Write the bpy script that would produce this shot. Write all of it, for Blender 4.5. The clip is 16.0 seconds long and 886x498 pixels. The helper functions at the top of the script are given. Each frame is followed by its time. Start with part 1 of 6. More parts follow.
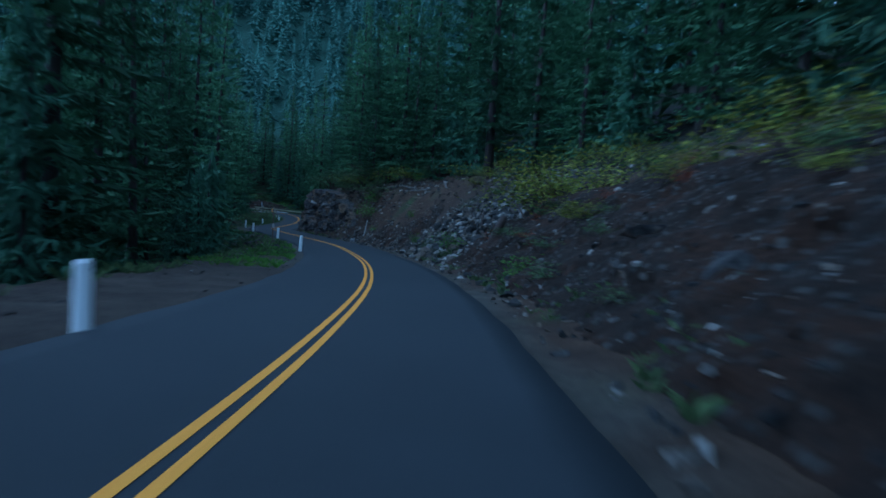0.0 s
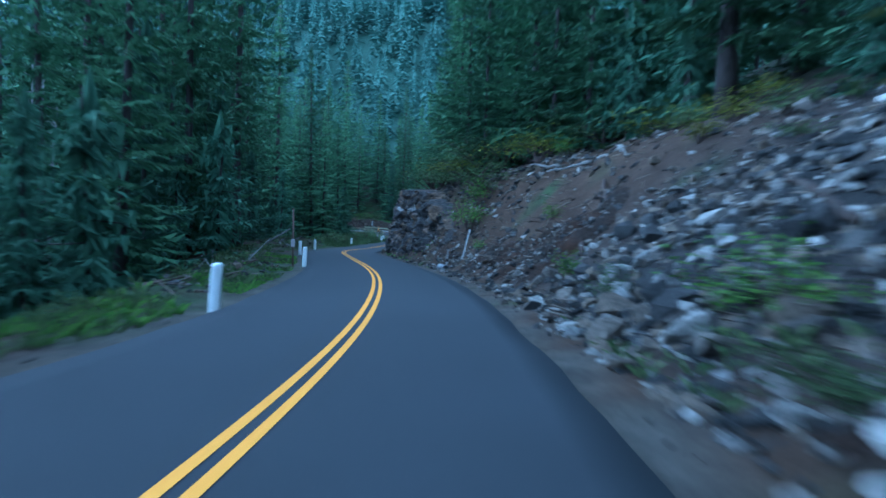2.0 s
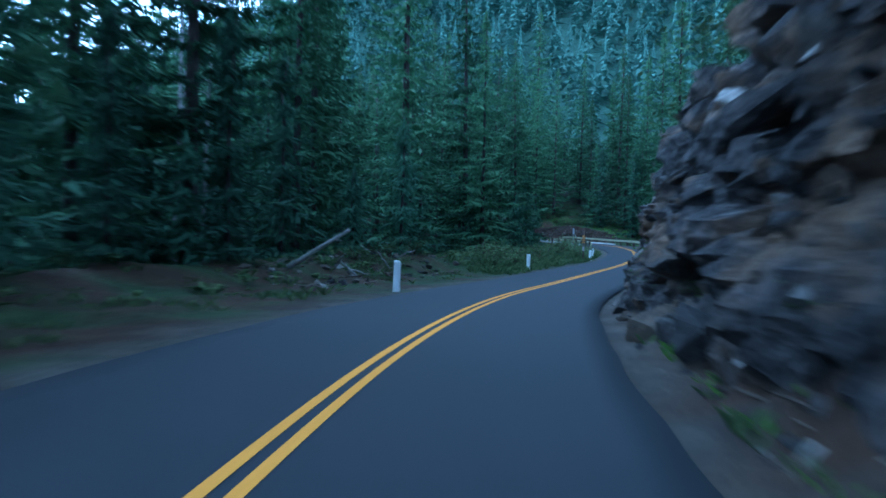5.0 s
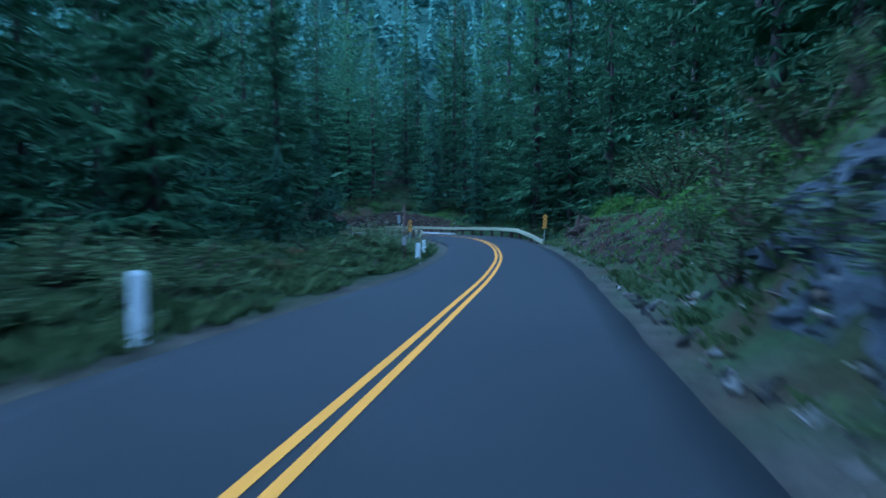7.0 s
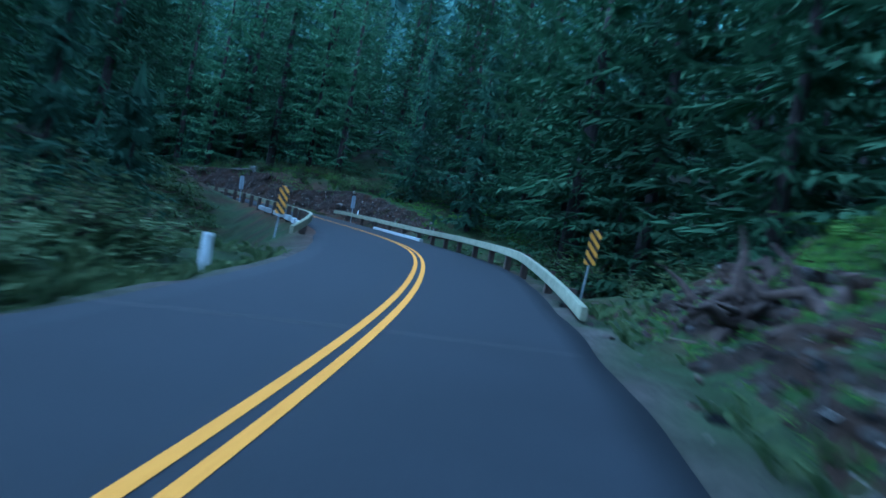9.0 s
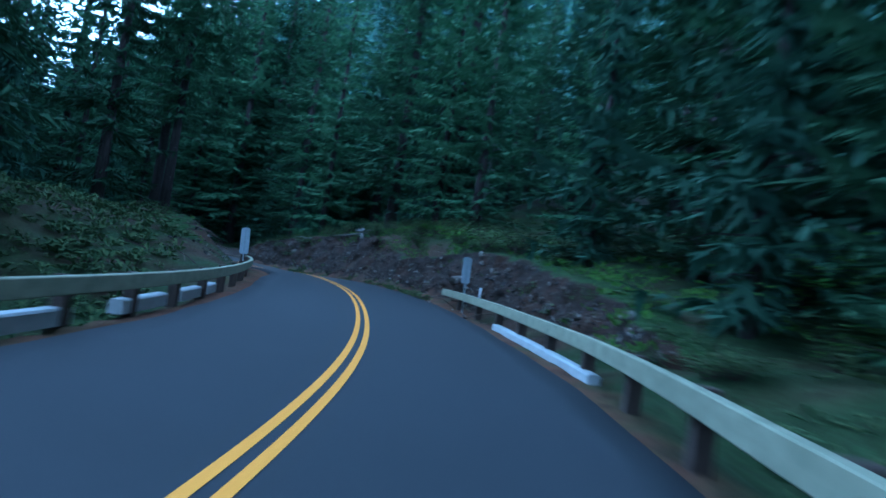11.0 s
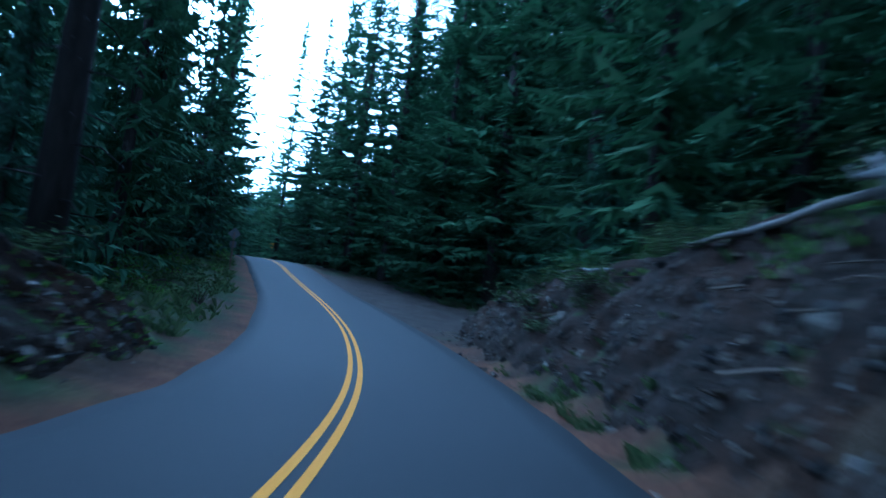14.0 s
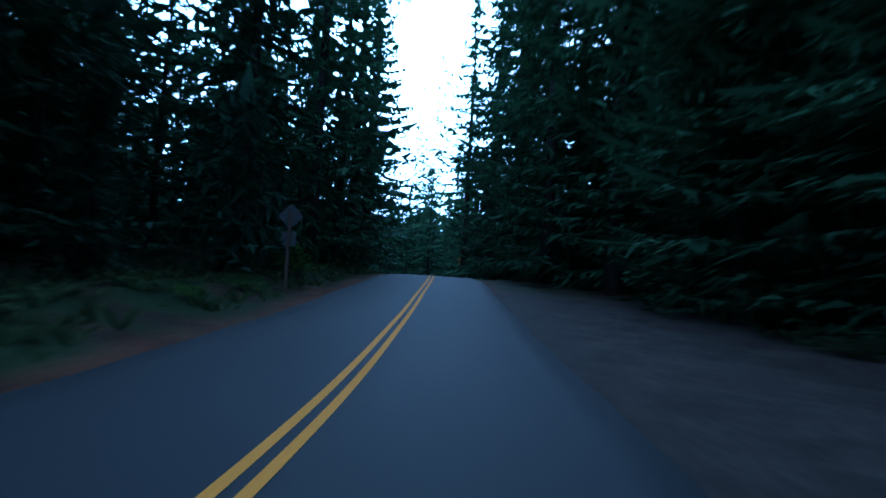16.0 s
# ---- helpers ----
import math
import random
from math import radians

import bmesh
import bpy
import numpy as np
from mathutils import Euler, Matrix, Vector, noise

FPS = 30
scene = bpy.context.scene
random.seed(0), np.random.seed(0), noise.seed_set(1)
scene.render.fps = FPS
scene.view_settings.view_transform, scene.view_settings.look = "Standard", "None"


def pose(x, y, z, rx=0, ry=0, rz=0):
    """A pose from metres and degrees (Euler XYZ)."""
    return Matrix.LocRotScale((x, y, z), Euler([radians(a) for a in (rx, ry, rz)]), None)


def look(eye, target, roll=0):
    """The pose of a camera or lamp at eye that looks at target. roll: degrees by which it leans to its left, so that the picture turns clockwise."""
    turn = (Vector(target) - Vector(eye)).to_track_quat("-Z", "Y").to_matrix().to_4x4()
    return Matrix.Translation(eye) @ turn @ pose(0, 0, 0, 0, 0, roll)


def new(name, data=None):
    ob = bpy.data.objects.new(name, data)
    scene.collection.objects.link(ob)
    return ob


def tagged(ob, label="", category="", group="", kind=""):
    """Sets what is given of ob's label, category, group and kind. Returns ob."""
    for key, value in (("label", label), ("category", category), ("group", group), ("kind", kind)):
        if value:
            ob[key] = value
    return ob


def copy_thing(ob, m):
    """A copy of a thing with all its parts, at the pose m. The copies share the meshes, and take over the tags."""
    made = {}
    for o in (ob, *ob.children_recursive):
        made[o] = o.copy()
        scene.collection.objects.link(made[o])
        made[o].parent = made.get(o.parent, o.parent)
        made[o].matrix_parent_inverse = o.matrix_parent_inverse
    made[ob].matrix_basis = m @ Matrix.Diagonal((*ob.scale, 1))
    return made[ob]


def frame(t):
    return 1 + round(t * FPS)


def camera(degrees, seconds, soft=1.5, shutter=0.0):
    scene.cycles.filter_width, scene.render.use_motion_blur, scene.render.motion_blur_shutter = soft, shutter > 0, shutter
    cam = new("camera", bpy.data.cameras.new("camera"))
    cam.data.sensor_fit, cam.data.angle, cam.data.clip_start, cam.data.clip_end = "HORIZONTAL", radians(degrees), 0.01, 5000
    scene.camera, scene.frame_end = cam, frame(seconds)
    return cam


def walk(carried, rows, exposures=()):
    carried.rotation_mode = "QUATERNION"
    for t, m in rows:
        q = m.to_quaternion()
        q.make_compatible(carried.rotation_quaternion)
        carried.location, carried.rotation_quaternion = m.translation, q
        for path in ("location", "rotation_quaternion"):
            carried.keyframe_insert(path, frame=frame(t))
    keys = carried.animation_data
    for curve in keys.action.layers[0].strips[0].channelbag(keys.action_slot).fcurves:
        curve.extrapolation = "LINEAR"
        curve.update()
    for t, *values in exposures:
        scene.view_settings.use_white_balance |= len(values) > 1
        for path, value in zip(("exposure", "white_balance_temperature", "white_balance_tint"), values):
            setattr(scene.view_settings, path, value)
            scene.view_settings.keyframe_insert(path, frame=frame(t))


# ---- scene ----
cam = camera(69.0, 16.0, soft=1.6, shutter=0.65)
PATH = [
    (0, (-0.007, -0.009, 1.427), (-0.057, 9.973, 0.824), 3.68),
    (0.5, (-0.045, 6.767, 1.123), (-0.384, 16.741, 0.485), 3.81),
    (1, (-0.362, 13.650, 0.807), (-1.125, 23.606, 0.266), 4.37),
    (1.5, (-0.949, 20.698, 0.488), (-2.482, 30.572, 0.105), 3.06),
    (2, (-1.898, 27.744, 0.224), (-4.006, 37.512, -0.150), 2.05),
    (2.5, (-3.241, 34.762, -0.039), (-5.986, 44.369, -0.443), 1.67),
    (3, (-4.951, 41.803, -0.224), (-8.250, 51.238, -0.510), 0.99),
    (3.5, (-7.102, 48.655, -0.316), (-10.968, 57.877, -0.348), 2.23),
    (4, (-9.535, 55.285, -0.509), (-13.970, 64.246, -0.320), 2.26),
    (4.5, (-12.422, 61.788, -0.614), (-17.180, 70.583, -0.697), 2.33),
    (5, (-15.503, 68.237, -0.685), (-20.485, 76.904, -0.944), 1.58),
    (5.5, (-18.271, 74.693, -0.799), (-22.738, 83.633, -1.151), 0.07),
    (6, (-20.525, 81.203, -0.978), (-24.397, 90.415, -1.355), -1.33),
    (6.5, (-22.168, 87.970, -1.165), (-25.308, 97.458, -1.520), -1.76),
    (7, (-23.355, 94.943, -1.290), (-26.008, 104.580, -1.587), -0.53),
    (7.5, (-24.276, 101.930, -1.267), (-26.538, 111.671, -1.249), 2.70),
    (8, (-25.100, 108.683, -1.259), (-27.631, 118.358, -1.194), 6.40),
    (8.5, (-25.942, 115.328, -1.245), (-28.547, 124.981, -1.070), 8.47),
    (9, (-26.950, 121.828, -1.152), (-29.925, 131.373, -1.373), 10.39),
    (9.5, (-28.266, 128.247, -0.992), (-31.804, 137.599, -1.159), 10.35),
    (10, (-29.967, 134.564, -0.779), (-34.161, 143.641, -0.655), 9.32),
    (10.5, (-32.140, 140.584, -0.602), (-37.080, 149.269, -0.189), 8.38),
    (11, (-34.947, 146.243, -0.475), (-40.937, 154.235, 0.012), 8.52),
    (11.5, (-38.423, 151.444, -0.403), (-45.086, 158.895, -0.120), 8.27),
    (12, (-42.383, 156.180, -0.322), (-49.693, 162.989, 0.123), 8.19),
    (12.5, (-46.821, 160.641, -0.179), (-54.627, 166.880, 0.174), 8.43),
    (13, (-51.442, 164.599, -0.051), (-59.769, 170.132, 0.146), 8.86),
    (13.5, (-56.164, 167.976, 0.150), (-64.888, 172.851, 0.509), 6.50),
    (14, (-61.358, 171.076, 0.159), (-70.548, 174.937, 0.955), 7.06),
    (14.5, (-66.925, 173.522, -0.075), (-76.409, 176.604, 0.672), 8.26),
    (15, (-72.942, 175.768, -0.065), (-82.677, 177.893, 0.779), 9.53),
    (15.5, (-79.248, 177.527, 0.141), (-89.143, 178.670, 1.018), 6.98),
    (16, (-85.979, 178.631, 0.456), (-95.928, 179.216, 1.277), 3.29),
]
walk(cam, [(t, look(eye, target, roll)) for t, eye, target, roll in PATH],
     exposures=[(0.0, 0.2, 3560, -3), (0.7, 1.2, 3560, -3), (1.5, 1.75, 3560, -3), (4.5, 1.75, 3560, -3), (7.0, 1.72, 3480, -2), (8.5, 1.74, 3480, -2), (12.5, 1.72, 3480, -2), (14.5, 1.55, 3480, -2), (15.3, 1.1, 3480, -2), (16.0, 0.65, 3480, -2)])

# ---- sky and light: dusk under a thin even cloud, brightest ahead over the road ----
SUN_ELEV, SUN_TURN = 26.0, 95.0
world = bpy.data.worlds.new("dusk_sky")
scene.world = world
world.use_nodes = True
wn, wl = world.node_tree.nodes, world.node_tree.links
sky = wn.new("ShaderNodeTexSky")
sky.sky_type = "NISHITA"
sky.sun_disc = False
sky.sun_elevation, sky.sun_rotation = radians(SUN_ELEV), radians(-SUN_TURN)
sky.air_density, sky.dust_density, sky.ozone_density = 1.0, 1.2, 1.6
veil = wn.new("ShaderNodeHueSaturation")  # thin cloud takes most of the blue out
veil.inputs["Saturation"].default_value, veil.inputs["Value"].default_value = 0.07, 1.75
wl.new(sky.outputs["Color"], veil.inputs["Color"])
wl.new(veil.outputs["Color"], wn["Background"].inputs["Color"])
wn["Background"].inputs["Strength"].default_value = 0.15
sun = new("sun", bpy.data.lights.new("sun", "SUN"))
sun.data.energy, sun.data.angle, sun.data.color = 0.3, radians(25), (1.0, 0.93, 0.86)
sun.matrix_world = look((0, 0, 0), (-math.sin(radians(SUN_TURN)) * -1, -math.cos(radians(SUN_TURN)), -math.tan(radians(SUN_ELEV))))


# ---- materials ----
def node_material(name, rough=0.8, metal=0.0, spec=0.3):
    m = bpy.data.materials.new(name)
    m.use_nodes = True
    n, l = m.node_tree.nodes, m.node_tree.links
    p = n["Principled BSDF"]
    p.inputs["Roughness"].default_value = rough
    p.inputs["Metallic"].default_value = metal
    p.inputs["Specular IOR Level"].default_value = spec
    return m, n, l, p


def noise_node(n, l, scale, detail=4.0, rough=0.6, coords="Object", stretch=None):
    c = n.new("ShaderNodeTexCoord")
    t = n.new("ShaderNodeTexNoise")
    t.inputs["Scale"].default_value, t.inputs["Detail"].default_value, t.inputs["Roughness"].default_value = scale, detail, rough
    if stretch:
        mp = n.new("ShaderNodeMapping")
        mp.inputs["Scale"].default_value = stretch
        l.new(c.outputs[coords], mp.inputs["Vector"])
        l.new(mp.outputs["Vector"], t.inputs["Vector"])
    else:
        l.new(c.outputs[coords], t.inputs["Vector"])
    return t


def ramp_node(n, l, source, stops):
    r = n.new("ShaderNodeValToRGB")
    while len(r.color_ramp.elements) < len(stops):
        r.color_ramp.elements.new(0.5)
    for e, (at, c) in zip(r.color_ramp.elements, stops):
        e.position, e.color = at, (*c, 1)
    l.new(source, r.inputs["Fac"])
    return r


def mix_node(n, l, a, b, fac, kind="MIX"):
    x = n.new("ShaderNodeMix")
    x.data_type, x.blend_type = "RGBA", kind
    if isinstance(fac, float):
        x.inputs[0].default_value = fac
    else:
        l.new(fac, x.inputs[0])
    for v, s in ((a, x.inputs[6]), (b, x.inputs[7])):
        if isinstance(v, tuple):
            s.default_value = (*v, 1)
        else:
            l.new(v, s)
    return x.outputs[2]


def bump_node(n, l, p, height, strength, distance):
    b = n.new("ShaderNodeBump")
    b.inputs["Strength"].default_value, b.inputs["Distance"].default_value = strength, distance
    l.new(height, b.inputs["Height"])
    l.new(b.outputs["Normal"], p.inputs["Normal"])


def rough_material(name, dark, light, scale, rough=0.85, bump=0.5, distance=0.02, big=None, spec=0.3, stretch=None, metal=0.0, each=0.0):
    """Two scales of noise between two colours, with relief; each: how far single pieces differ."""
    m, n, l, p = node_material(name, rough, metal, spec)
    fine = noise_node(n, l, scale, 6.0, 0.65, stretch=stretch)
    wide = noise_node(n, l, big or scale / 9.0, 3.0, 0.5)
    a = ramp_node(n, l, fine.outputs["Fac"], [(0.3, dark), (0.7, light)]).outputs["Color"]
    mid = tuple(0.5 * (x + y) for x, y in zip(dark, light))
    w = ramp_node(n, l, wide.outputs["Fac"], [(0.35, (0, 0, 0)), (0.65, (1, 1, 1))]).outputs["Color"]
    c = mix_node(n, l, a, mix_node(n, l, a, mid, 0.5), w)
    if each:
        info = n.new("ShaderNodeObjectInfo")
        isl = n.new("ShaderNodeNewGeometry")
        add = n.new("ShaderNodeMath")
        add.operation = "ADD"
        l.new(info.outputs["Random"], add.inputs[0])
        l.new(isl.outputs["Random Per Island"], add.inputs[1])
        fr = n.new("ShaderNodeMath")
        fr.operation = "FRACT"
        l.new(add.outputs[0], fr.inputs[0])
        hsv = n.new("ShaderNodeHueSaturation")
        mr = n.new("ShaderNodeMapRange")
        mr.inputs["To Min"].default_value, mr.inputs["To Max"].default_value = 1 - each, 1 + each
        l.new(fr.outputs[0], mr.inputs["Value"])
        l.new(mr.outputs["Result"], hsv.inputs["Value"])
        l.new(c, hsv.inputs["Color"])
        c = hsv.outputs["Color"]
    l.new(c, p.inputs["Base Color"])
    bump_node(n, l, p, fine.outputs["Fac"], bump, distance)
    return m


def leaf_material(name, dark, light, spread=0.35, rough=0.85, trees=False):
    m, n, l, p = node_material(name, rough, 0.0, 0.06)
    geo, info = n.new("ShaderNodeNewGeometry"), n.new("ShaderNodeObjectInfo")
    wide = noise_node(n, l, 0.35, 2.0, 0.5)
    c = ramp_node(n, l, geo.outputs["Random Per Island"], [(0.0, dark), (1.0, light)]).outputs["Color"]
    hsv = n.new("ShaderNodeHueSaturation")
    mr = n.new("ShaderNodeMapRange")
    mr.inputs["To Min"].default_value, mr.inputs["To Max"].default_value = 1 - spread, 1 + spread
    if trees:
        own = n.new("ShaderNodeAttribute")
        own.attribute_name = "tree"
        l.new(own.outputs["Fac"], mr.inputs["Value"])
    else:
        l.new(info.outputs["Random"], mr.inputs["Value"])
    mul = n.new("ShaderNodeMath")
    mul.operation = "MULTIPLY_ADD"
    mul.inputs[1].default_value = 0.6
    l.new(wide.outputs["Fac"], mul.inputs[0])
    sub = n.new("ShaderNodeMath")
    sub.operation = "SUBTRACT"
    sub.inputs[1].default_value = 0.3
    l.new(mr.outputs["Result"], sub.inputs[0])
    l.new(sub.outputs[0], mul.inputs[2])
    l.new(mul.outputs[0], hsv.inputs["Value"])
    l.new(c, hsv.inputs["Color"])
    l.new(hsv.outputs["Color"], p.inputs["Base Color"])
    # thin leaves let some light through
    through_leaf = n.new("ShaderNodeBsdfTranslucent")
    l.new(hsv.outputs["Color"], through_leaf.inputs["Color"])
    both = n.new("ShaderNodeMixShader")
    both.inputs[0].default_value = 0.14
    l.new(p.outputs[0], both.inputs[1])
    l.new(through_leaf.outputs[0], both.inputs[2])
    l.new(both.outputs[0], n["Material Output"].inputs["Surface"])
    return m


def ground_material():
    """Zones of soil, moss, litter and gravel come as a colour attribute; noise gives grain and clods."""
    m, n, l, p = node_material("ground_soil", 0.95, 0.0, 0.15)
    att = n.new("ShaderNodeAttribute")
    att.attribute_name = "zone"
    fine, mid = noise_node(n, l, 9.0, 8.0, 0.7), noise_node(n, l, 1.1, 5.0, 0.6)
    f = ramp_node(n, l, fine.outputs["Fac"], [(0.25, (0.45, 0.45, 0.45)), (0.75, (1.5, 1.5, 1.5))]).outputs["Color"]
    g = ramp_node(n, l, mid.outputs["Fac"], [(0.3, (0.65, 0.62, 0.6)), (0.7, (1.3, 1.3, 1.25))]).outputs["Color"]
    c = mix_node(n, l, mix_node(n, l, att.outputs["Color"], f, 1.0, "MULTIPLY"), g, 1.0, "MULTIPLY")
    l.new(c, p.inputs["Base Color"])
    bump_node(n, l, p, fine.outputs["Fac"], 0.9, 0.06)
    return m


def asphalt_material():
    m, n, l, p = node_material("asphalt", 0.8, 0.0, 0.25)
    fine, wide = noise_node(n, l, 90.0, 3.0, 0.7), noise_node(n, l, 0.45, 4.0, 0.55)
    a = ramp_node(n, l, fine.outputs["Fac"], [(0.3, (0.014, 0.0146, 0.0164)), (0.72, (0.037, 0.0384, 0.042))]).outputs["Color"]
    b = ramp_node(n, l, wide.outputs["Fac"], [(0.35, (0.82, 0.82, 0.82)), (0.65, (1.15, 1.15, 1.15))]).outputs["Color"]
    l.new(mix_node(n, l, a, b, 1.0, "MULTIPLY"), p.inputs["Base Color"])
    r = n.new("ShaderNodeMapRange")
    r.inputs["To Min"].default_value, r.inputs["To Max"].default_value = 0.72, 0.92
    l.new(wide.outputs["Fac"], r.inputs["Value"])
    l.new(r.outputs["Result"], p.inputs["Roughness"])
    bump_node(n, l, p, fine.outputs["Fac"], 0.35, 0.006)
    return m


def stripe_material():
    """Black and yellow diagonal bars of an object marker, in the plate's own metres."""
    m, n, l, p = node_material("marker_stripes", 0.45, 0.0, 0.5)
    c = n.new("ShaderNodeTexCoord")
    sep = n.new("ShaderNodeSeparateXYZ")
    l.new(c.outputs["Object"], sep.inputs[0])
    add = n.new("ShaderNodeMath")
    l.new(sep.outputs["X"], add.inputs[0])
    l.new(sep.outputs["Z"], add.inputs[1])
    scale = n.new("ShaderNodeMath")
    scale.operation = "MULTIPLY"
    scale.inputs[1].default_value = 1 / 0.235
    l.new(add.outputs[0], scale.inputs[0])
    fr = n.new("ShaderNodeMath")
    fr.operation = "FRACT"
    l.new(scale.outputs[0], fr.inputs[0])
    gt = n.new("ShaderNodeMath")
    gt.operation = "GREATER_THAN"
    gt.inputs[1].default_value = 0.5
    l.new(fr.outputs[0], gt.inputs[0])
    l.new(mix_node(n, l, (0.015, 0.014, 0.013), (0.75, 0.36, 0.02), gt.outputs[0]), p.inputs["Base Color"])
    return m


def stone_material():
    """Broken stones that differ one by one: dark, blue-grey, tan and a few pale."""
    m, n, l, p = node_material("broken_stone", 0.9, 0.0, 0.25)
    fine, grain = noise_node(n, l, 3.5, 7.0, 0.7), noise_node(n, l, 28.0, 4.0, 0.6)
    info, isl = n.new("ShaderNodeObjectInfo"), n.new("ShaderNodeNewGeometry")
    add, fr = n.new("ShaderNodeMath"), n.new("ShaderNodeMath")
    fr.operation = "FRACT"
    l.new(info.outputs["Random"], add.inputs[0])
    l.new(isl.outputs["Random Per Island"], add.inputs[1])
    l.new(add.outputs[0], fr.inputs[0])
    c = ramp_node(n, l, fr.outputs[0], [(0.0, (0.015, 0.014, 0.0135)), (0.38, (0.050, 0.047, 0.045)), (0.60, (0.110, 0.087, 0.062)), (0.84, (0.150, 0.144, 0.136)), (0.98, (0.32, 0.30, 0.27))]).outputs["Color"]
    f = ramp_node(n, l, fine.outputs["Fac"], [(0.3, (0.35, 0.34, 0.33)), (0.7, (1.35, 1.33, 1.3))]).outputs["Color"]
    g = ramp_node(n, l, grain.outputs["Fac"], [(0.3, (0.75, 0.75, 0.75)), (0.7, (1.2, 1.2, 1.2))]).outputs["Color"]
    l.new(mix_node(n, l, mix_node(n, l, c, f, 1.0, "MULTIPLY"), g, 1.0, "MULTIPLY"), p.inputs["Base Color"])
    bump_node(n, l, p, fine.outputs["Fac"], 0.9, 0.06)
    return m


def bank_material(name, dark, light, chip, moss):
    """Raw soil full of chips of stone; moss: how far growth covers what faces up."""
    m, n, l, p = node_material(name, 0.96, 0.0, 0.15)
    fine, wide, mid = noise_node(n, l, 7.0, 8.0, 0.72), noise_node(n, l, 0.55, 4.0, 0.6), noise_node(n, l, 2.2, 6.0, 0.65)
    soil = ramp_node(n, l, fine.outputs["Fac"], [(0.28, dark), (0.72, light)]).outputs["Color"]
    rust = mix_node(n, l, soil, (1.45, 1.15, 0.92), 1.0, "MULTIPLY")
    w = ramp_node(n, l, wide.outputs["Fac"], [(0.46, (0, 0, 0)), (0.62, (1, 1, 1))]).outputs["Color"]
    soil = mix_node(n, l, soil, rust, w)
    c = n.new("ShaderNodeTexCoord")
    cells = n.new("ShaderNodeTexVoronoi")
    cells.inputs["Scale"].default_value = 5.5
    l.new(c.outputs["Object"], cells.inputs["Vector"])
    pick = n.new("ShaderNodeSeparateColor")
    l.new(cells.outputs["Color"], pick.inputs[0])
    is_chip = ramp_node(n, l, pick.outputs[0], [(0.62, (0, 0, 0)), (0.70, (1, 1, 1))]).outputs["Color"]
    core = ramp_node(n, l, cells.outputs["Distance"], [(0.30, (1, 1, 1)), (0.50, (0, 0, 0))]).outputs["Color"]
    stone = mix_node(n, l, chip, tuple(0.35 * x for x in chip), pick.outputs[1])
    mask = mix_node(n, l, is_chip, core, 1.0, "MULTIPLY")
    colour = mix_node(n, l, soil, stone, mask)
    if moss:
        geo, sep = n.new("ShaderNodeNewGeometry"), n.new("ShaderNodeSeparateXYZ")
        l.new(geo.outputs["Normal"], sep.inputs[0])
        add = n.new("ShaderNodeMath")
        l.new(sep.outputs["Z"], add.inputs[0])
        l.new(mid.outputs["Fac"], add.inputs[1])
        lo = 1.75 - 0.45 * moss
        half = n.new("ShaderNodeMath")
        half.operation = "MULTIPLY"
        half.inputs[1].default_value = 0.5
        l.new(add.outputs[0], half.inputs[0])
        grown = ramp_node(n, l, half.outputs[0], [(lo / 2, (0, 0, 0)), (lo / 2 + 0.05, (1, 1, 1))]).outputs["Color"]
        green = ramp_node(n, l, fine.outputs["Fac"], [(0.3, (0.014, 0.027, 0.007)), (0.7, (0.058, 0.090, 0.020))]).outputs["Color"]
        colour = mix_node(n, l, colour, green, grown)
    l.new(colour, p.inputs["Base Color"])
    both = n.new("ShaderNodeMath")
    both.operation = "MULTIPLY_ADD"
    both.inputs[1].default_value = 0.5
    l.new(mask, both.inputs[0])
    l.new(fine.outputs["Fac"], both.inputs[2])
    bump_node(n, l, p, both.outputs[0], 1.0, 0.10)
    return m


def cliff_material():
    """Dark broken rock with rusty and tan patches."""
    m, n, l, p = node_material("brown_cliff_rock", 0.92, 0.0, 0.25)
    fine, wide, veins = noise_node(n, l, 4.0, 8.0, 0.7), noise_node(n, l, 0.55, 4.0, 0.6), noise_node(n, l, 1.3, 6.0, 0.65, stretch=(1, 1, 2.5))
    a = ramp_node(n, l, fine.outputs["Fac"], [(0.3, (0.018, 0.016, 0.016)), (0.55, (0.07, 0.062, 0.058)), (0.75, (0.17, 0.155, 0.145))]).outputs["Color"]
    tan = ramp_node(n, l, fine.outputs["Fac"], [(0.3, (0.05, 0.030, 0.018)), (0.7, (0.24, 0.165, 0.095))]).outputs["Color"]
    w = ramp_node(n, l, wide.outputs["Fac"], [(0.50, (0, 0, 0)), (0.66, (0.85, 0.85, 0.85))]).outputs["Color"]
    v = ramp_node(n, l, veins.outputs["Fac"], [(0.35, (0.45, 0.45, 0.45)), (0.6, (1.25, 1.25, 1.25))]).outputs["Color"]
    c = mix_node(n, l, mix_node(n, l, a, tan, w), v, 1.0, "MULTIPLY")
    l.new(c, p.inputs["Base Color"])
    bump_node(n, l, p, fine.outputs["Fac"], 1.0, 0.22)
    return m


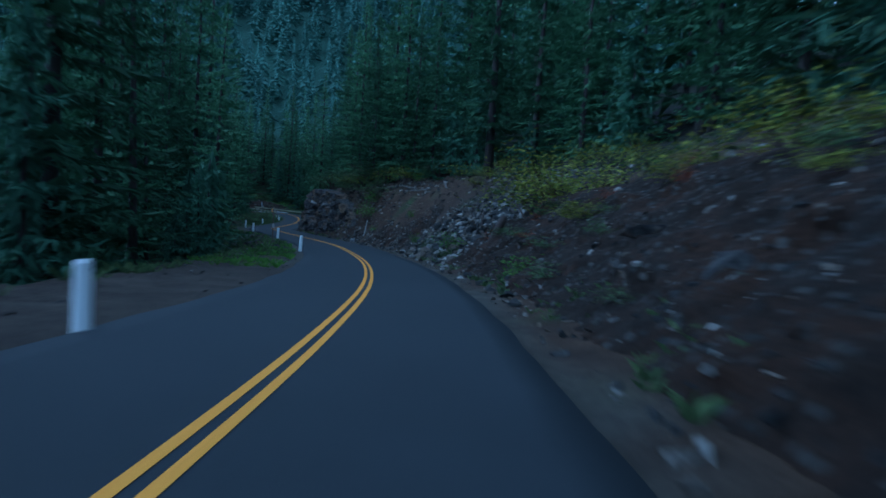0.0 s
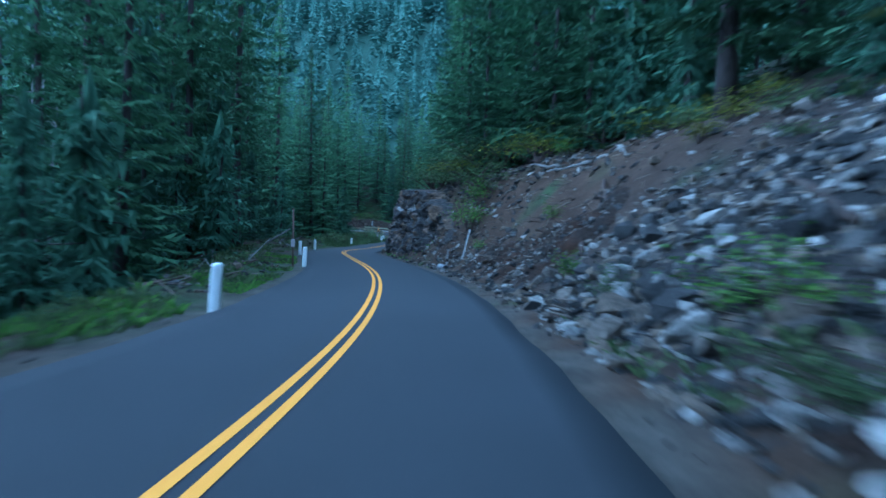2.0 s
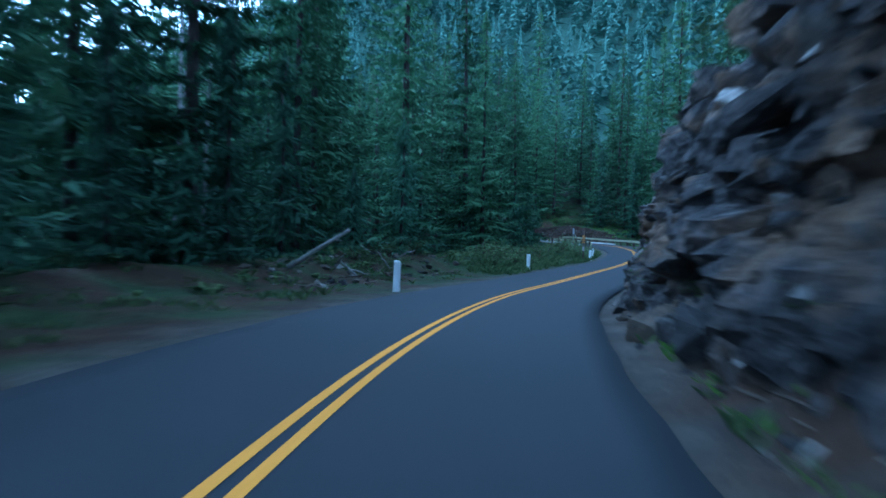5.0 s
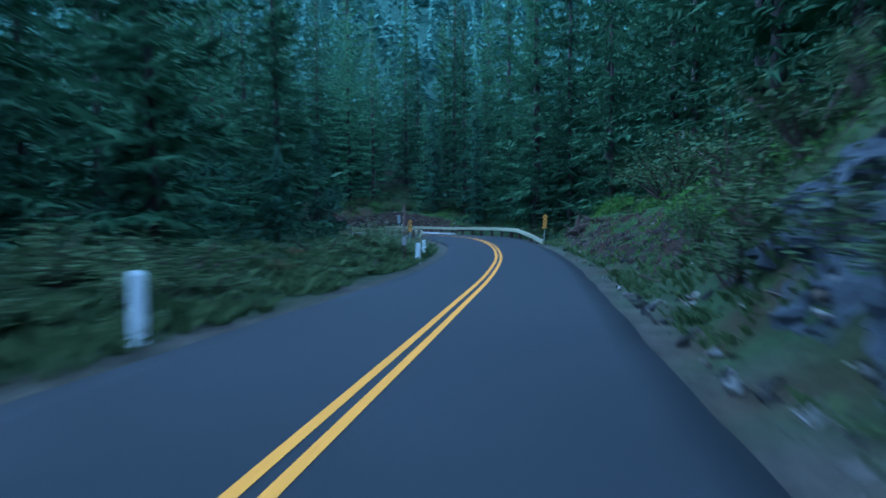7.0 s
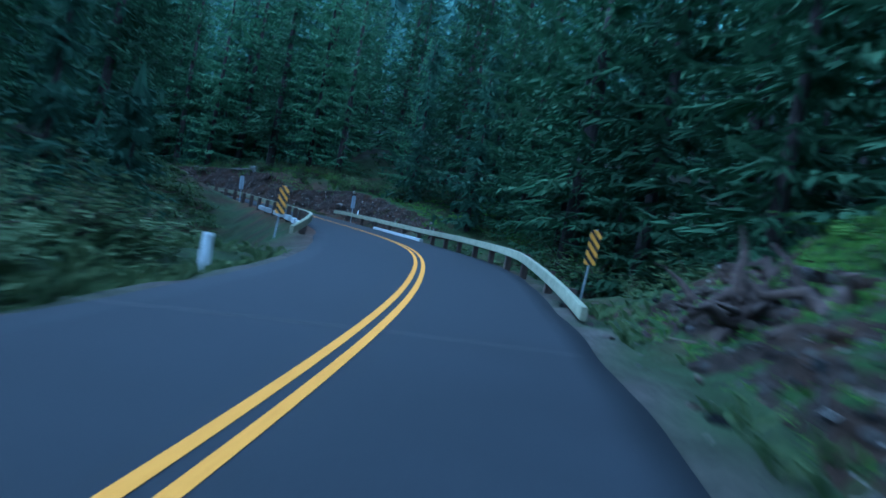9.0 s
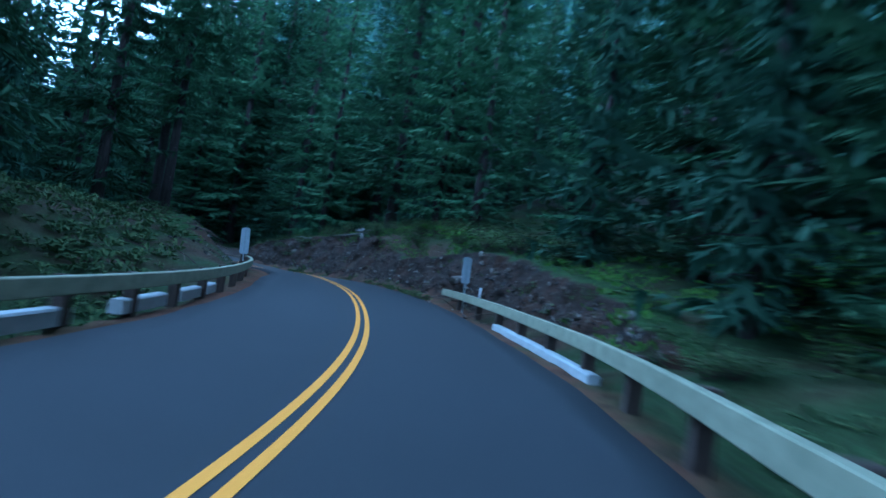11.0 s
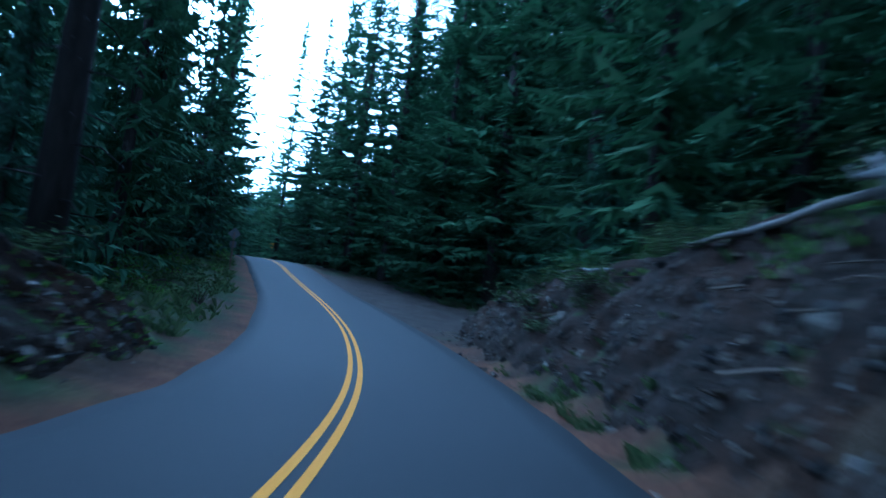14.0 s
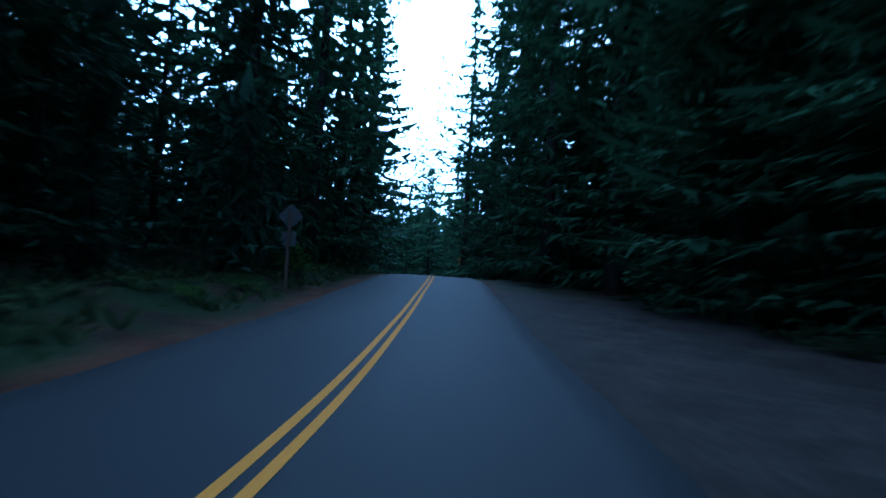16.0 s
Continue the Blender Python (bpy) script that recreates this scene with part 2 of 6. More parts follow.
ASPHALT, GROUND, STRIPES = asphalt_material(), ground_material(), stripe_material()
YELLOW = rough_material("road_paint_yellow", (0.60, 0.25, 0.02), (0.85, 0.40, 0.04), 26.0, 0.9, 0.2, 0.003, spec=0.1)
SHOULDER = rough_material("shoulder_gravel", (0.06, 0.057, 0.05), (0.17, 0.16, 0.14), 30.0, 0.95, 0.8, 0.03)
WHITE = rough_material("white_post_paint", (0.62, 0.63, 0.62), (0.86, 0.86, 0.85), 8.0, 0.5, 0.15, 0.004, stretch=(1, 1, 0.2))
CONCRETE = rough_material("white_concrete", (0.30, 0.30, 0.285), (0.52, 0.52, 0.50), 6.0, 0.8, 0.3, 0.01)
RAILWOOD = rough_material("weathered_rail_timber", (0.16, 0.16, 0.095), (0.34, 0.33, 0.21), 5.0, 0.8, 0.4, 0.008, stretch=(0.12, 1, 1))
POSTWOOD = rough_material("dark_post_timber", (0.025, 0.019, 0.015), (0.09, 0.065, 0.048), 10.0, 0.9, 0.5, 0.012, stretch=(1, 1, 0.15))
POLEWOOD = rough_material("brown_pole_timber", (0.06, 0.04, 0.032), (0.15, 0.10, 0.08), 14.0, 0.85, 0.4, 0.006, stretch=(1, 1, 0.12))
# bare aluminium coloured dark, as the sign stands in silhouette against the sky
SHADEDBACK = rough_material("silhouetted_sign_back", (0.05, 0.05, 0.052), (0.12, 0.12, 0.12), 6.0, 0.7, 0.1, 0.002)
STEEL = rough_material("galvanised_steel", (0.30, 0.32, 0.34), (0.52, 0.54, 0.56), 12.0, 0.45, 0.1, 0.002, metal=0.7)
SIGNBACK = rough_material("aluminium_sign_back", (0.36, 0.39, 0.42), (0.56, 0.58, 0.60), 5.0, 0.5, 0.05, 0.002, metal=0.35)
REFLECTOR = rough_material("reflector_plate", (0.30, 0.27, 0.27), (0.44, 0.40, 0.40), 9.0, 0.35, 0.1, 0.002)
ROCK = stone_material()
MOSSY = bank_material("mossy_soil", (0.009, 0.007, 0.0055), (0.055, 0.040, 0.029), (0.10, 0.09, 0.078), 1.2)
RAWSLOPE = bank_material("raw_brown_slope", (0.007, 0.0048, 0.0036), (0.034, 0.023, 0.016), (0.075, 0.067, 0.058), 0.45)
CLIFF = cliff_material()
EARTH = bank_material("raw_earth", (0.007, 0.0048, 0.0036), (0.040, 0.027, 0.019), (0.10, 0.085, 0.068), 1.0)
BARK = rough_material("conifer_bark", (0.014, 0.011, 0.010), (0.058, 0.046, 0.040), 7.0, 0.95, 1.0, 0.04, stretch=(1, 1, 0.18), each=0.3)
DEADWOOD = rough_material("bleached_dead_wood", (0.10, 0.095, 0.09), (0.30, 0.29, 0.27), 9.0, 0.85, 0.5, 0.01, stretch=(1, 1, 0.2), each=0.3)
GREYWOOD = rough_material("grey_weathered_wood", (0.05, 0.045, 0.04), (0.19, 0.175, 0.155), 9.0, 0.9, 0.6, 0.012, stretch=(1, 1, 0.2), each=0.3)
BROWNWOOD = rough_material("rotting_brown_wood", (0.020, 0.014, 0.011), (0.085, 0.060, 0.046), 9.0, 0.95, 0.6, 0.015, each=0.35)
NEEDLES = leaf_material("fir_needles", (0.056, 0.090, 0.044), (0.104, 0.158, 0.076), 0.45)
WOODFIR = leaf_material("wood_fir_needles", (0.058, 0.094, 0.048), (0.098, 0.150, 0.074), 0.5, trees=True)
YOUNGFIR = leaf_material("young_fir_needles", (0.056, 0.092, 0.056), (0.105, 0.160, 0.095))
MAPLE = leaf_material("yellow_green_leaves", (0.085, 0.112, 0.018), (0.25, 0.235, 0.035))
# haze over the distance is put into the colour: paler, bluer needles
HAZEFIR = leaf_material("hazed_fir_needles", (0.076, 0.120, 0.094), (0.096, 0.144, 0.112), 0.2, 0.95, True)
SHRUB = leaf_material("green_shrub_leaves", (0.048, 0.070, 0.028), (0.108, 0.134, 0.052))
BRIGHT = leaf_material("bright_green_leaves", (0.064, 0.115, 0.018), (0.135, 0.200, 0.034))
REDLEAF = leaf_material("red_autumn_leaves", (0.09, 0.028, 0.018), (0.20, 0.075, 0.035))
GRASS = leaf_material("verge_grass", (0.055, 0.078, 0.028), (0.13, 0.158, 0.064))
PALELEAF = leaf_material("pale_green_leaves", (0.105, 0.140, 0.058), (0.190, 0.230, 0.100))
LITTER = leaf_material("twig_litter", (0.04, 0.030, 0.023), (0.15, 0.125, 0.10))
PIPE = rough_material("culvert_steel", (0.10, 0.10, 0.105), (0.24, 0.24, 0.24), 20.0, 0.5, 0.2, 0.003, metal=0.6)

# ---- the road's line: knots of its middle, then even steps along it ----
ROAD = [
    (-1.29, -36.01, 1.62), (-1.36, -24.01, 1.08), (-1.43, -12.01, 0.54), (-1.49, -2.01, 0.09),
    (-1.57, 7.96, -0.36), (-2.15, 17.84, -0.82), (-3.41, 27.65, -1.20), (-5.36, 37.35, -1.54),
    (-8.07, 46.84, -1.72), (-11.51, 56.09, -1.95), (-15.66, 65.11, -2.08), (-19.75, 74.37, -2.22),
    (-22.85, 84.07, -2.49), (-24.68, 94.04, -2.69), (-25.90, 104.00, -2.70), (-27.11, 113.91, -2.67),
    (-28.67, 123.71, -2.52), (-30.99, 133.29, -2.23), (-34.44, 142.44, -1.96), (-39.54, 150.72, -1.83),
    (-46.00, 158.07, -1.66), (-53.34, 164.64, -1.41), (-61.56, 169.94, -1.27), (-70.64, 173.78, -1.49),
    (-80.15, 176.27, -1.25), (-89.89, 177.74, -0.75), (-99.81, 178.60, -0.07), (-109.78, 179.33, 0.74),
    (-119.75, 180.05, 1.57), (-133.72, 180.60, 2.30), (-151.67, 180.40, 2.75), (-164.5, 178.0, 2.80),
    (-174.5, 171.0, 2.60), (-181.0, 160.0, 2.4), (-184.0, 146.0, 2.2),
]

# widths of the two lanes along the road
W_S = [-40, 105, 120, 138, 147, 176, 182, 196, 208, 225, 320]
W_LEFT = [2.85, 2.85, 2.5, 2.55, 3.3, 3.3, 2.55, 2.55, 2.95, 2.85, 2.85]
W_RIGHT = [2.76, 2.72, 2.8, 2.78, 3.25, 3.35, 3.2, 3.15, 3.0, 2.75, 2.65]
START = -36.0


def road_line():
    k = np.array(ROAD)
    pts = []
    for i in range(len(k) - 1):
        a, b, c, d = k[max(i - 1, 0)], k[i], k[i + 1], k[min(i + 2, len(k) - 1)]
        for t in np.linspace(0, 1, 24, endpoint=False):
            pts.append(0.5 * (2 * b + (c - a) * t + (2 * a - 5 * b + 4 * c - d) * t * t + (3 * b - a - 3 * c + d) * t ** 3))
    pts = np.array(pts)
    s = np.r_[0, np.cumsum(np.hypot(*np.diff(pts[:, :2], axis=0).T))] + START
    even = np.arange(START, s[-1] - 0.5, 0.5)
    line = np.stack([np.interp(even, s, pts[:, j]) for j in range(3)], 1)
    for _ in range(6):
        line[1:-1] = 0.25 * line[:-2] + 0.5 * line[1:-1] + 0.25 * line[2:]
    tan = np.gradient(line[:, :2], axis=0)
    tan /= np.hypot(*tan.T)[:, None]
    return even, line, np.stack([-tan[:, 1], tan[:, 0]], 1)


RS, RL, RN = road_line()


def on_road(s, u):
    """The place u metres left of the road's middle at s metres along it, at the road's height."""
    i = np.clip((s - START) / 0.5, 0, len(RS) - 1.001)
    j = i.astype(int) if isinstance(i, np.ndarray) else int(i)
    w = i - j
    if isinstance(j, np.ndarray):
        w = w[:, None]
        p, q = RL[j] * (1 - w) + RL[j + 1] * w, RN[j] * (1 - w) + RN[j + 1] * w
        return np.c_[p[:, :2] + q * np.asarray(u)[:, None], p[:, 2]]
    p, q = RL[j] * (1 - w) + RL[j + 1] * w, RN[j] * (1 - w) + RN[j + 1] * w
    return np.array([p[0] + q[0] * u, p[1] + q[1] * u, p[2]])


def heading(s):
    j = int(np.clip((s - START) / 0.5, 0, len(RS) - 1))
    return math.atan2(-RN[j][1], -RN[j][0])  # turn about z of a thing whose +y looks along the road


def road_place(x, y):
    """s, u and the road's height at the nearest spot of the road, for arrays of places."""
    s, u, z = np.empty(len(x)), np.empty(len(x)), np.empty(len(x))
    ends = RL[::3]
    for a in range(0, len(x), 4000):
        dx, dy = x[a:a + 4000, None] - ends[None, :, 0], y[a:a + 4000, None] - ends[None, :, 1]
        i = (dx * dx + dy * dy).argmin(1) * 3
        ex, ey = x[a:a + 4000] - RL[i, 0], y[a:a + 4000] - RL[i, 1]
        along = np.clip(ex * RN[i, 1] - ey * RN[i, 0], -0.8, 0.8)
        s[a:a + 4000], u[a:a + 4000] = RS[i] + along, ex * RN[i, 0] + ey * RN[i, 1]
        far = np.hypot(ex, ey)
        side = np.where(u[a:a + 4000] < 0, -1.0, 1.0)
        u[a:a + 4000] = np.where(far > 8, side * far, u[a:a + 4000])
        z[a:a + 4000] = np.interp(s[a:a + 4000], RS, RL[:, 2])
    return s, u, z


def waves(x, y, size, seed):
    """Smooth bumps between -1 and 1, about size metres across."""
    r = np.random.RandomState(seed)
    out = np.zeros_like(x)
    for k in range(7):
        a, ph, w = r.uniform(0, math.pi), r.uniform(0, 6.28), 6.28 / (size * r.uniform(0.6, 1.7))
        out += np.sin((x * math.cos(a) + y * math.sin(a)) * w + ph + 1.3 * np.sin((y * math.cos(a) - x * math.sin(a)) * w * 0.7 + ph))
    return out / 4.5


# bank beside the road: along s, where it starts past the edge, its steepness, its height, the slope above
R_S = [-40, 0, 30, 45, 57, 64, 72, 90, 98, 104, 115, 127, 135, 141, 148, 158, 163, 168, 176, 190, 200, 206, 212, 222, 320]
R_TOE = [1.1, 1.1, 1.1, 1.3, 1.2, 1.1, 1.0, 0.8, 0.8, 1.0, 1.1, 1.2, 1.2, 1.5, 1.3, 1.3, 2.0, 1.8, 1.3, 1.0, 0.9, 1.0, 2.5, 7.5, 8]
R_STEEP = [0.7, 0.7, 0.62, 0.66, 0.95, 1.4, 1.8, 2.2, 2.2, 1.5, 0.9, 0.72, 0.8, 0.3, 0.8, 0.8, 1.0, 1.0, 1.1, 1.7, 1.6, 1.2, 0.5, 0.2, 0.2]
R_HIGH = [5.5, 6, 6.5, 6.3, 5.6, 5.0, 4.8, 4.6, 4.2, 3.6, 3.5, 3.0, 1.9, 0.2, -1.4, -0.5, 0.5, 1.5, 2.1, 3.3, 2.5, 1.5, 0.5, 0.5, 0.5]
R_ON = [0.5, 0.5, 0.5, 0.5, 0.5, 0.5, 0.5, 0.45, 0.4, 0.35, 0.3, 0.3, 0.3, 0.3, 0.3, 0.3, 0.3, 0.3, 0.3, 0.32, 0.32, 0.32, 0.32, 0.32, -0.10]
L_S = [-40, 0, 34, 42, 60, 66, 92, 98, 106, 120, 138, 145, 150, 165, 176, 183, 190, 197, 203, 215, 320]
L_TOE = [4.5, 4.5, 3.5, 1.4, 1.4, 3.5, 4.5, 3.5, 1.5, 1.2, 1.2, 1.2, 1.0, 1.0, 1.2, 1.2, 1.3, 1.2, 1.2, 1.2, 1.5]
L_STEEP = [0.4, 0.4, 0.4, 0.25, 0.25, 0.2, 0.25, 0.4, 0.3, 0.3, 0.3, 0.4, 0.8, 0.8, 0.4, 0.8, 1.3, 1.0, 0.3, 0.2, 0.2]
L_HIGH = [-0.6, -0.6, -0.4, 0.25, 0.25, 0.4, 0.7, 0.9, 0.8, 0.7, 0.6, -0.4, -2.2, -2.2, 0.3, 1.2, 2.2, 1.5, 0.4, 0.3, 0.3]
L_ON = [-0.65, -0.65, -0.65, -0.65, -0.55, -0.4, -0.3, -0.25, -0.25, -0.2, -0.15, -0.1, 0.0, 0.0, 0.05, 0.05, 0.0, 0.0, 0.0, 0.02, 0.03]


def smooth(a):
    a = np.clip(a, 0, 1)
    return a * a * (3 - 2 * a)


def ground_height(x, y):
    s, u, z = road_place(x, y)
    right = u < 0
    d = np.abs(u) - 2.85
    toe = np.where(right, np.interp(s, R_S, R_TOE), np.interp(s, L_S, L_TOE))
    steep = np.where(right, np.interp(s, R_S, R_STEEP), np.interp(s, L_S, L_STEEP))
    high = np.where(right, np.interp(s, R_S, R_HIGH), np.interp(s, L_S, L_HIGH))
    on = np.where(right, np.interp(s, R_S, R_ON), np.interp(s, L_S, L_ON))
    past = np.clip(d - toe, 0, None)
    reach = np.abs(high) / steep
    part = np.clip(past / np.maximum(reach, 0.3), 0, 1)
    bank = high * (0.75 * part + 0.25 * smooth(part))
    over = np.clip(past - reach, 0, None)
    # the valley on the left levels out, the hillside on the right goes on
    rise = np.where(on < 0, on * 28 * (1 - np.exp(-over / 28)), on * 110 * (1 - np.exp(-over / 110)))
    rough = smooth((d - 0.4) / 2.5)
    h = bank + rise + rough * (0.16 * waves(x, y, 2.6, 3) + 0.30 * waves(x, y, 8, 4) * smooth(past / 4)) + smooth(past / 30) * 2.2 * waves(x, y, 45, 5)
    h = np.where(d < 0.35, -0.10 + 0.08 * smooth((d + 0.6) / 0.9), h - 0.02)
    h -= np.interp(s, [116, 126, 134, 140, 146], [0, 0.30, 0.62, 0.62, 0]) * (~right) * smooth((d - 0.0) / 1.1) * smooth((14 - d) / 6)
    # far mountainside across the valley, with its ridge sinking towards the west
    far = np.clip(y - 225 + 0.55 * np.clip(-x - 60, 0, None) * smooth((y - 230) / 150) + 18 * waves(x, y, 160, 6), 0, None)
    ridge = 150 + 30 * smooth((-x - 60) / 120) - 120 * smooth((-x - 260) / 230)
    mount = ridge * np.tanh(far * 0.62 / ridge)
    west = np.clip(-x - 330, 0, None)
    mount = np.maximum(mount, 50 * (1 - np.exp(-west * 0.4 / 50)))
    east = np.clip(x - 60, 0, None)
    south = np.clip(-y - 90, 0, None)
    mount = np.maximum(mount, 60 * (1 - np.exp(-(east + south) * 0.4 / 60)) * (u > 0))
    base = np.where(np.abs(u) > 120, z * np.exp(-(np.abs(u) - 120) / 200), z)
    return base + h + mount, s, u


def stepped(lo, hi, fine, out, grow=1.17):
    a = list(np.arange(lo, hi, fine))
    w, x = fine, hi
    while x < out:
        a.append(x)
        w *= grow
        x += w
    w, x = fine, lo
    while x > -out:
        w *= grow
        x -= w
        a.insert(0, x)
    return np.array(a)


def mesh_from(name, verts, faces, smooth_shade=False):
    me = bpy.data.meshes.new(name)
    me.from_pydata([tuple(v) for v in verts] if not isinstance(verts, np.ndarray) else verts.tolist(), [], faces if not isinstance(faces, np.ndarray) else faces.tolist())
    if smooth_shade:
        me.shade_smooth()
    me.update()
    return me


def build_ground():
    gx, gy = stepped(-140, 14, 0.75, 1800), stepped(-8, 196, 0.75, 1800)
    X, Y = np.meshgrid(gx, gy)
    x, y = X.ravel(), Y.ravel()
    z, s, u = ground_height(x, y)
    nx, ny = len(gx), len(gy)
    idx = np.arange(nx * ny).reshape(ny, nx)
    faces = np.stack([idx[:-1, :-1], idx[:-1, 1:], idx[1:, 1:], idx[1:, :-1]], -1).reshape(-1, 4)
    me = mesh_from("ground", np.stack([x, y, z], 1), faces, True)
    # what covers the ground, zone by zone
    soil, litter = np.array([0.046, 0.029, 0.018]), np.array([0.024, 0.019, 0.014])
    moss, gravel, red = np.array([0.036, 0.052, 0.018]), np.array([0.075, 0.067, 0.056]), np.array([0.105, 0.050, 0.028])
    d = np.abs(u) - 2.85
    right = u < 0
    green = np.where(right, np.interp(s, [-40, 20, 60, 100, 108, 140, 172, 182, 205, 320], [0.15, 0.1, 0.05, 0.1, 0.85, 0.8, 0.75, 0.8, 0.6, 0.4]),
                     np.interp(s, [-40, 36, 44, 60, 66, 95, 104, 140, 178, 185, 205, 320], [0.25, 0.3, 0.8, 0.8, 0.45, 0.4, 0.85, 0.8, 0.6, 0.25, 0.6, 0.6]))
    green = np.where(right & (d < 3.2) & (s > 165) & (s < 212), 0.25, green)
    w = smooth(0.5 + 0.9 * waves(x, y, 3.5, 11) + 1.6 * (green - 0.5))[:, None]
    under = smooth((d - 9) / 6)[:, None]
    col = soil * (1 - w) + moss * w
    col = col * (1 - under) + (litter * 0.75 + moss * 0.25) * under
    # ground under the slide: shade of the gaps between stones painted in, near black
    rubble = (np.exp(-((s - 39) / 9) ** 2) * right * smooth((d - 0.8) / 0.8))[:, None]
    col = col * (1 - rubble) + np.array([0.020, 0.018, 0.017]) * rubble
    past = np.abs(u) - np.where(right, np.interp(s, W_S, W_RIGHT), np.interp(s, W_S, W_LEFT))
    edge = smooth(1.5 - past / (np.where(right, 0.5, 0.7) - 0.1 * smooth((s - 138) / 25)) + 0.4 * waves(x, y, 1.6, 12))[:, None] * (past < 2)[:, None]
    grit = gravel * (1 - smooth((s - 138) / 25)[:, None]) + red * smooth((s - 138) / 25)[:, None]
    col = col * (1 - edge) + grit * edge
    turnout = (smooth((s - 205) / 8) * smooth((244 - s) / 8) * right * smooth((7.5 - d) / 1.5))[:, None]
    col = col * (1 - turnout) + np.array([0.050, 0.040, 0.034]) * turnout
    yard = (smooth((30 - s) / 6) * (~right) * smooth((4.6 - d) / 1.2))[:, None]
    col = col * (1 - yard) + np.array([0.060, 0.047, 0.037]) * yard
    forest_floor = smooth((d - 45) / 30)[:, None]
    col = col * (1 - forest_floor) + np.array([0.042, 0.070, 0.050]) * forest_floor
    att = me.color_attributes.new("zone", "FLOAT_COLOR", "POINT")
    att.data.foreach_set("color", np.c_[col, np.ones(len(col))].astype(np.float32).ravel())
    me.materials.append(GROUND)
    tagged(new("ground", me), "forest ground of earth, moss and gravel", "ground", kind="structure")


def ribbon(name, s0, s1, us, lift, material, step=0.5, skirt=0.0, wobble=0.0, lanes=False):
    """A strip along the road through the offsets us, lift metres over its crowned surface."""
    n = int((s1 - s0) / step) + 1
    ss = np.linspace(s0, s1, n)
    rows = []
    for k, u in enumerate(us):
        uu = np.full(n, float(u))
        if lanes:
            uu = u * (np.interp(ss, W_S, W_LEFT) if u > 0 else np.interp(ss, W_S, W_RIGHT))
        if wobble and k in (0, len(us) - 1):
            uu += wobble * waves(ss, ss * 0.0, 3.0, 20 + k)
        p = on_road(ss, uu)
        p[:, 2] += lift + 0.035 * (1 - np.minimum(np.abs(uu) / 2.85, 1) ** 2)
        rows.append(p)
    if skirt:
        for r, at in ((rows[0].copy(), 0), (rows[-1].copy(), len(rows) + 1)):
            r[:, 2] -= skirt
            rows.insert(at, r)
    v = np.stack(rows, 1).reshape(-1, 3)
    m = len(rows)
    idx = np.arange(n * m).reshape(n, m)
    f = np.stack([idx[:-1, :-1], idx[:-1, 1:], idx[1:, 1:], idx[1:, :-1]], -1).reshape(-1, 4)
    f = f[:, ::-1] if us[0] < us[-1] else f
    me = mesh_from(name, v, f, True)
    me.materials.append(material)
    return new(name, me)


build_ground()
tagged(ribbon("road", -35, 300, list(np.linspace(1, -1, 13)), 0.03, ASPHALT, skirt=0.16, wobble=0.05, lanes=True), "narrow two-lane road of dark blue-grey asphalt", "road", kind="structure")
for u in (0.10, -0.10):
    tagged(ribbon("road_line", -35, 299, [u + 0.05, u - 0.05], 0.036, YELLOW), "solid yellow centre line painted on the asphalt", "road marking", "centre lines", kind="structure")


# ---- building helpers ----
def part(name, me, material, parent, label=""):
    """Links a mesh (or bmesh) as one part under a thing or under another part."""
    if isinstance(me, bmesh.types.BMesh):
        bm, me = me, bpy.data.meshes.new(name)
        bm.to_mesh(me)
        bm.free()
    if not me.materials:
        me.materials.append(material)
    ob = new(name, me)
    ob.parent = parent
    if label:
        ob["label"] = label
    return ob


def thing(name, label, category, m, group="", kind=""):
    ob = new(name)
    ob.empty_display_size = 0.2
    ob.matrix_basis = m
    return tagged(ob, label, category, group, kind)


def tube(points, radii, sides=8, cap=True, wob=0.0, rnd=None):
    """Rings of a round bar along points, as lists of places and faces."""
    v, f = [], []
    pts = [Vector(p) for p in points]
    for i, (p, r) in enumerate(zip(pts, radii)):
        ahead = (pts[min(i + 1, len(pts) - 1)] - pts[max(i - 1, 0)]).normalized()
        side = ahead.cross(Vector((0.31, 0.92, 0.23))).normalized()
        up = ahead.cross(side)
        for k in range(sides):
            a = 6.2832 * k / sides
            rr = r * (1 + (rnd.uniform(-wob, wob) if rnd else 0))
            v.append(p + side * math.cos(a) * rr + up * math.sin(a) * rr)
    for i in range(len(pts) - 1):
        for k in range(sides):
            a, b = i * sides + k, i * sides + (k + 1) % sides
            f.append((a, b, b + sides, a + sides))
    if cap:
        f += [tuple(range(sides))[::-1], tuple(range((len(pts) - 1) * sides, len(pts) * sides))]
    return v, f


def merged(name, pieces, smooth_shade=False):
    v, f = [], []
    for pv, pf in pieces:
        n = len(v)
        v += list(pv)
        f += [tuple(i + n for i in face) for face in pf]
    return mesh_from(name, v, f, smooth_shade)


def box_bm(x, y, z, bevel=0.01, at=(0, 0, 0), segments=1):
    bm = bmesh.new()
    bmesh.ops.create_cube(bm, size=1.0, matrix=Matrix.Translation(at) @ Matrix.Diagonal((x, y, z, 1)))
    if bevel:
        bmesh.ops.bevel(bm, geom=bm.edges[:], offset=bevel, segments=segments, affect="EDGES")
    return bm


def drop(x, y):
    """The ground's height at one place."""
    return float(ground_height(np.array([float(x)]), np.array([float(y)]))[0][0])


def on_ground(s, u, lift=0.0):
    p = on_road(float(s), float(u))
    return Vector((p[0], p[1], drop(p[0], p[1]) + lift))


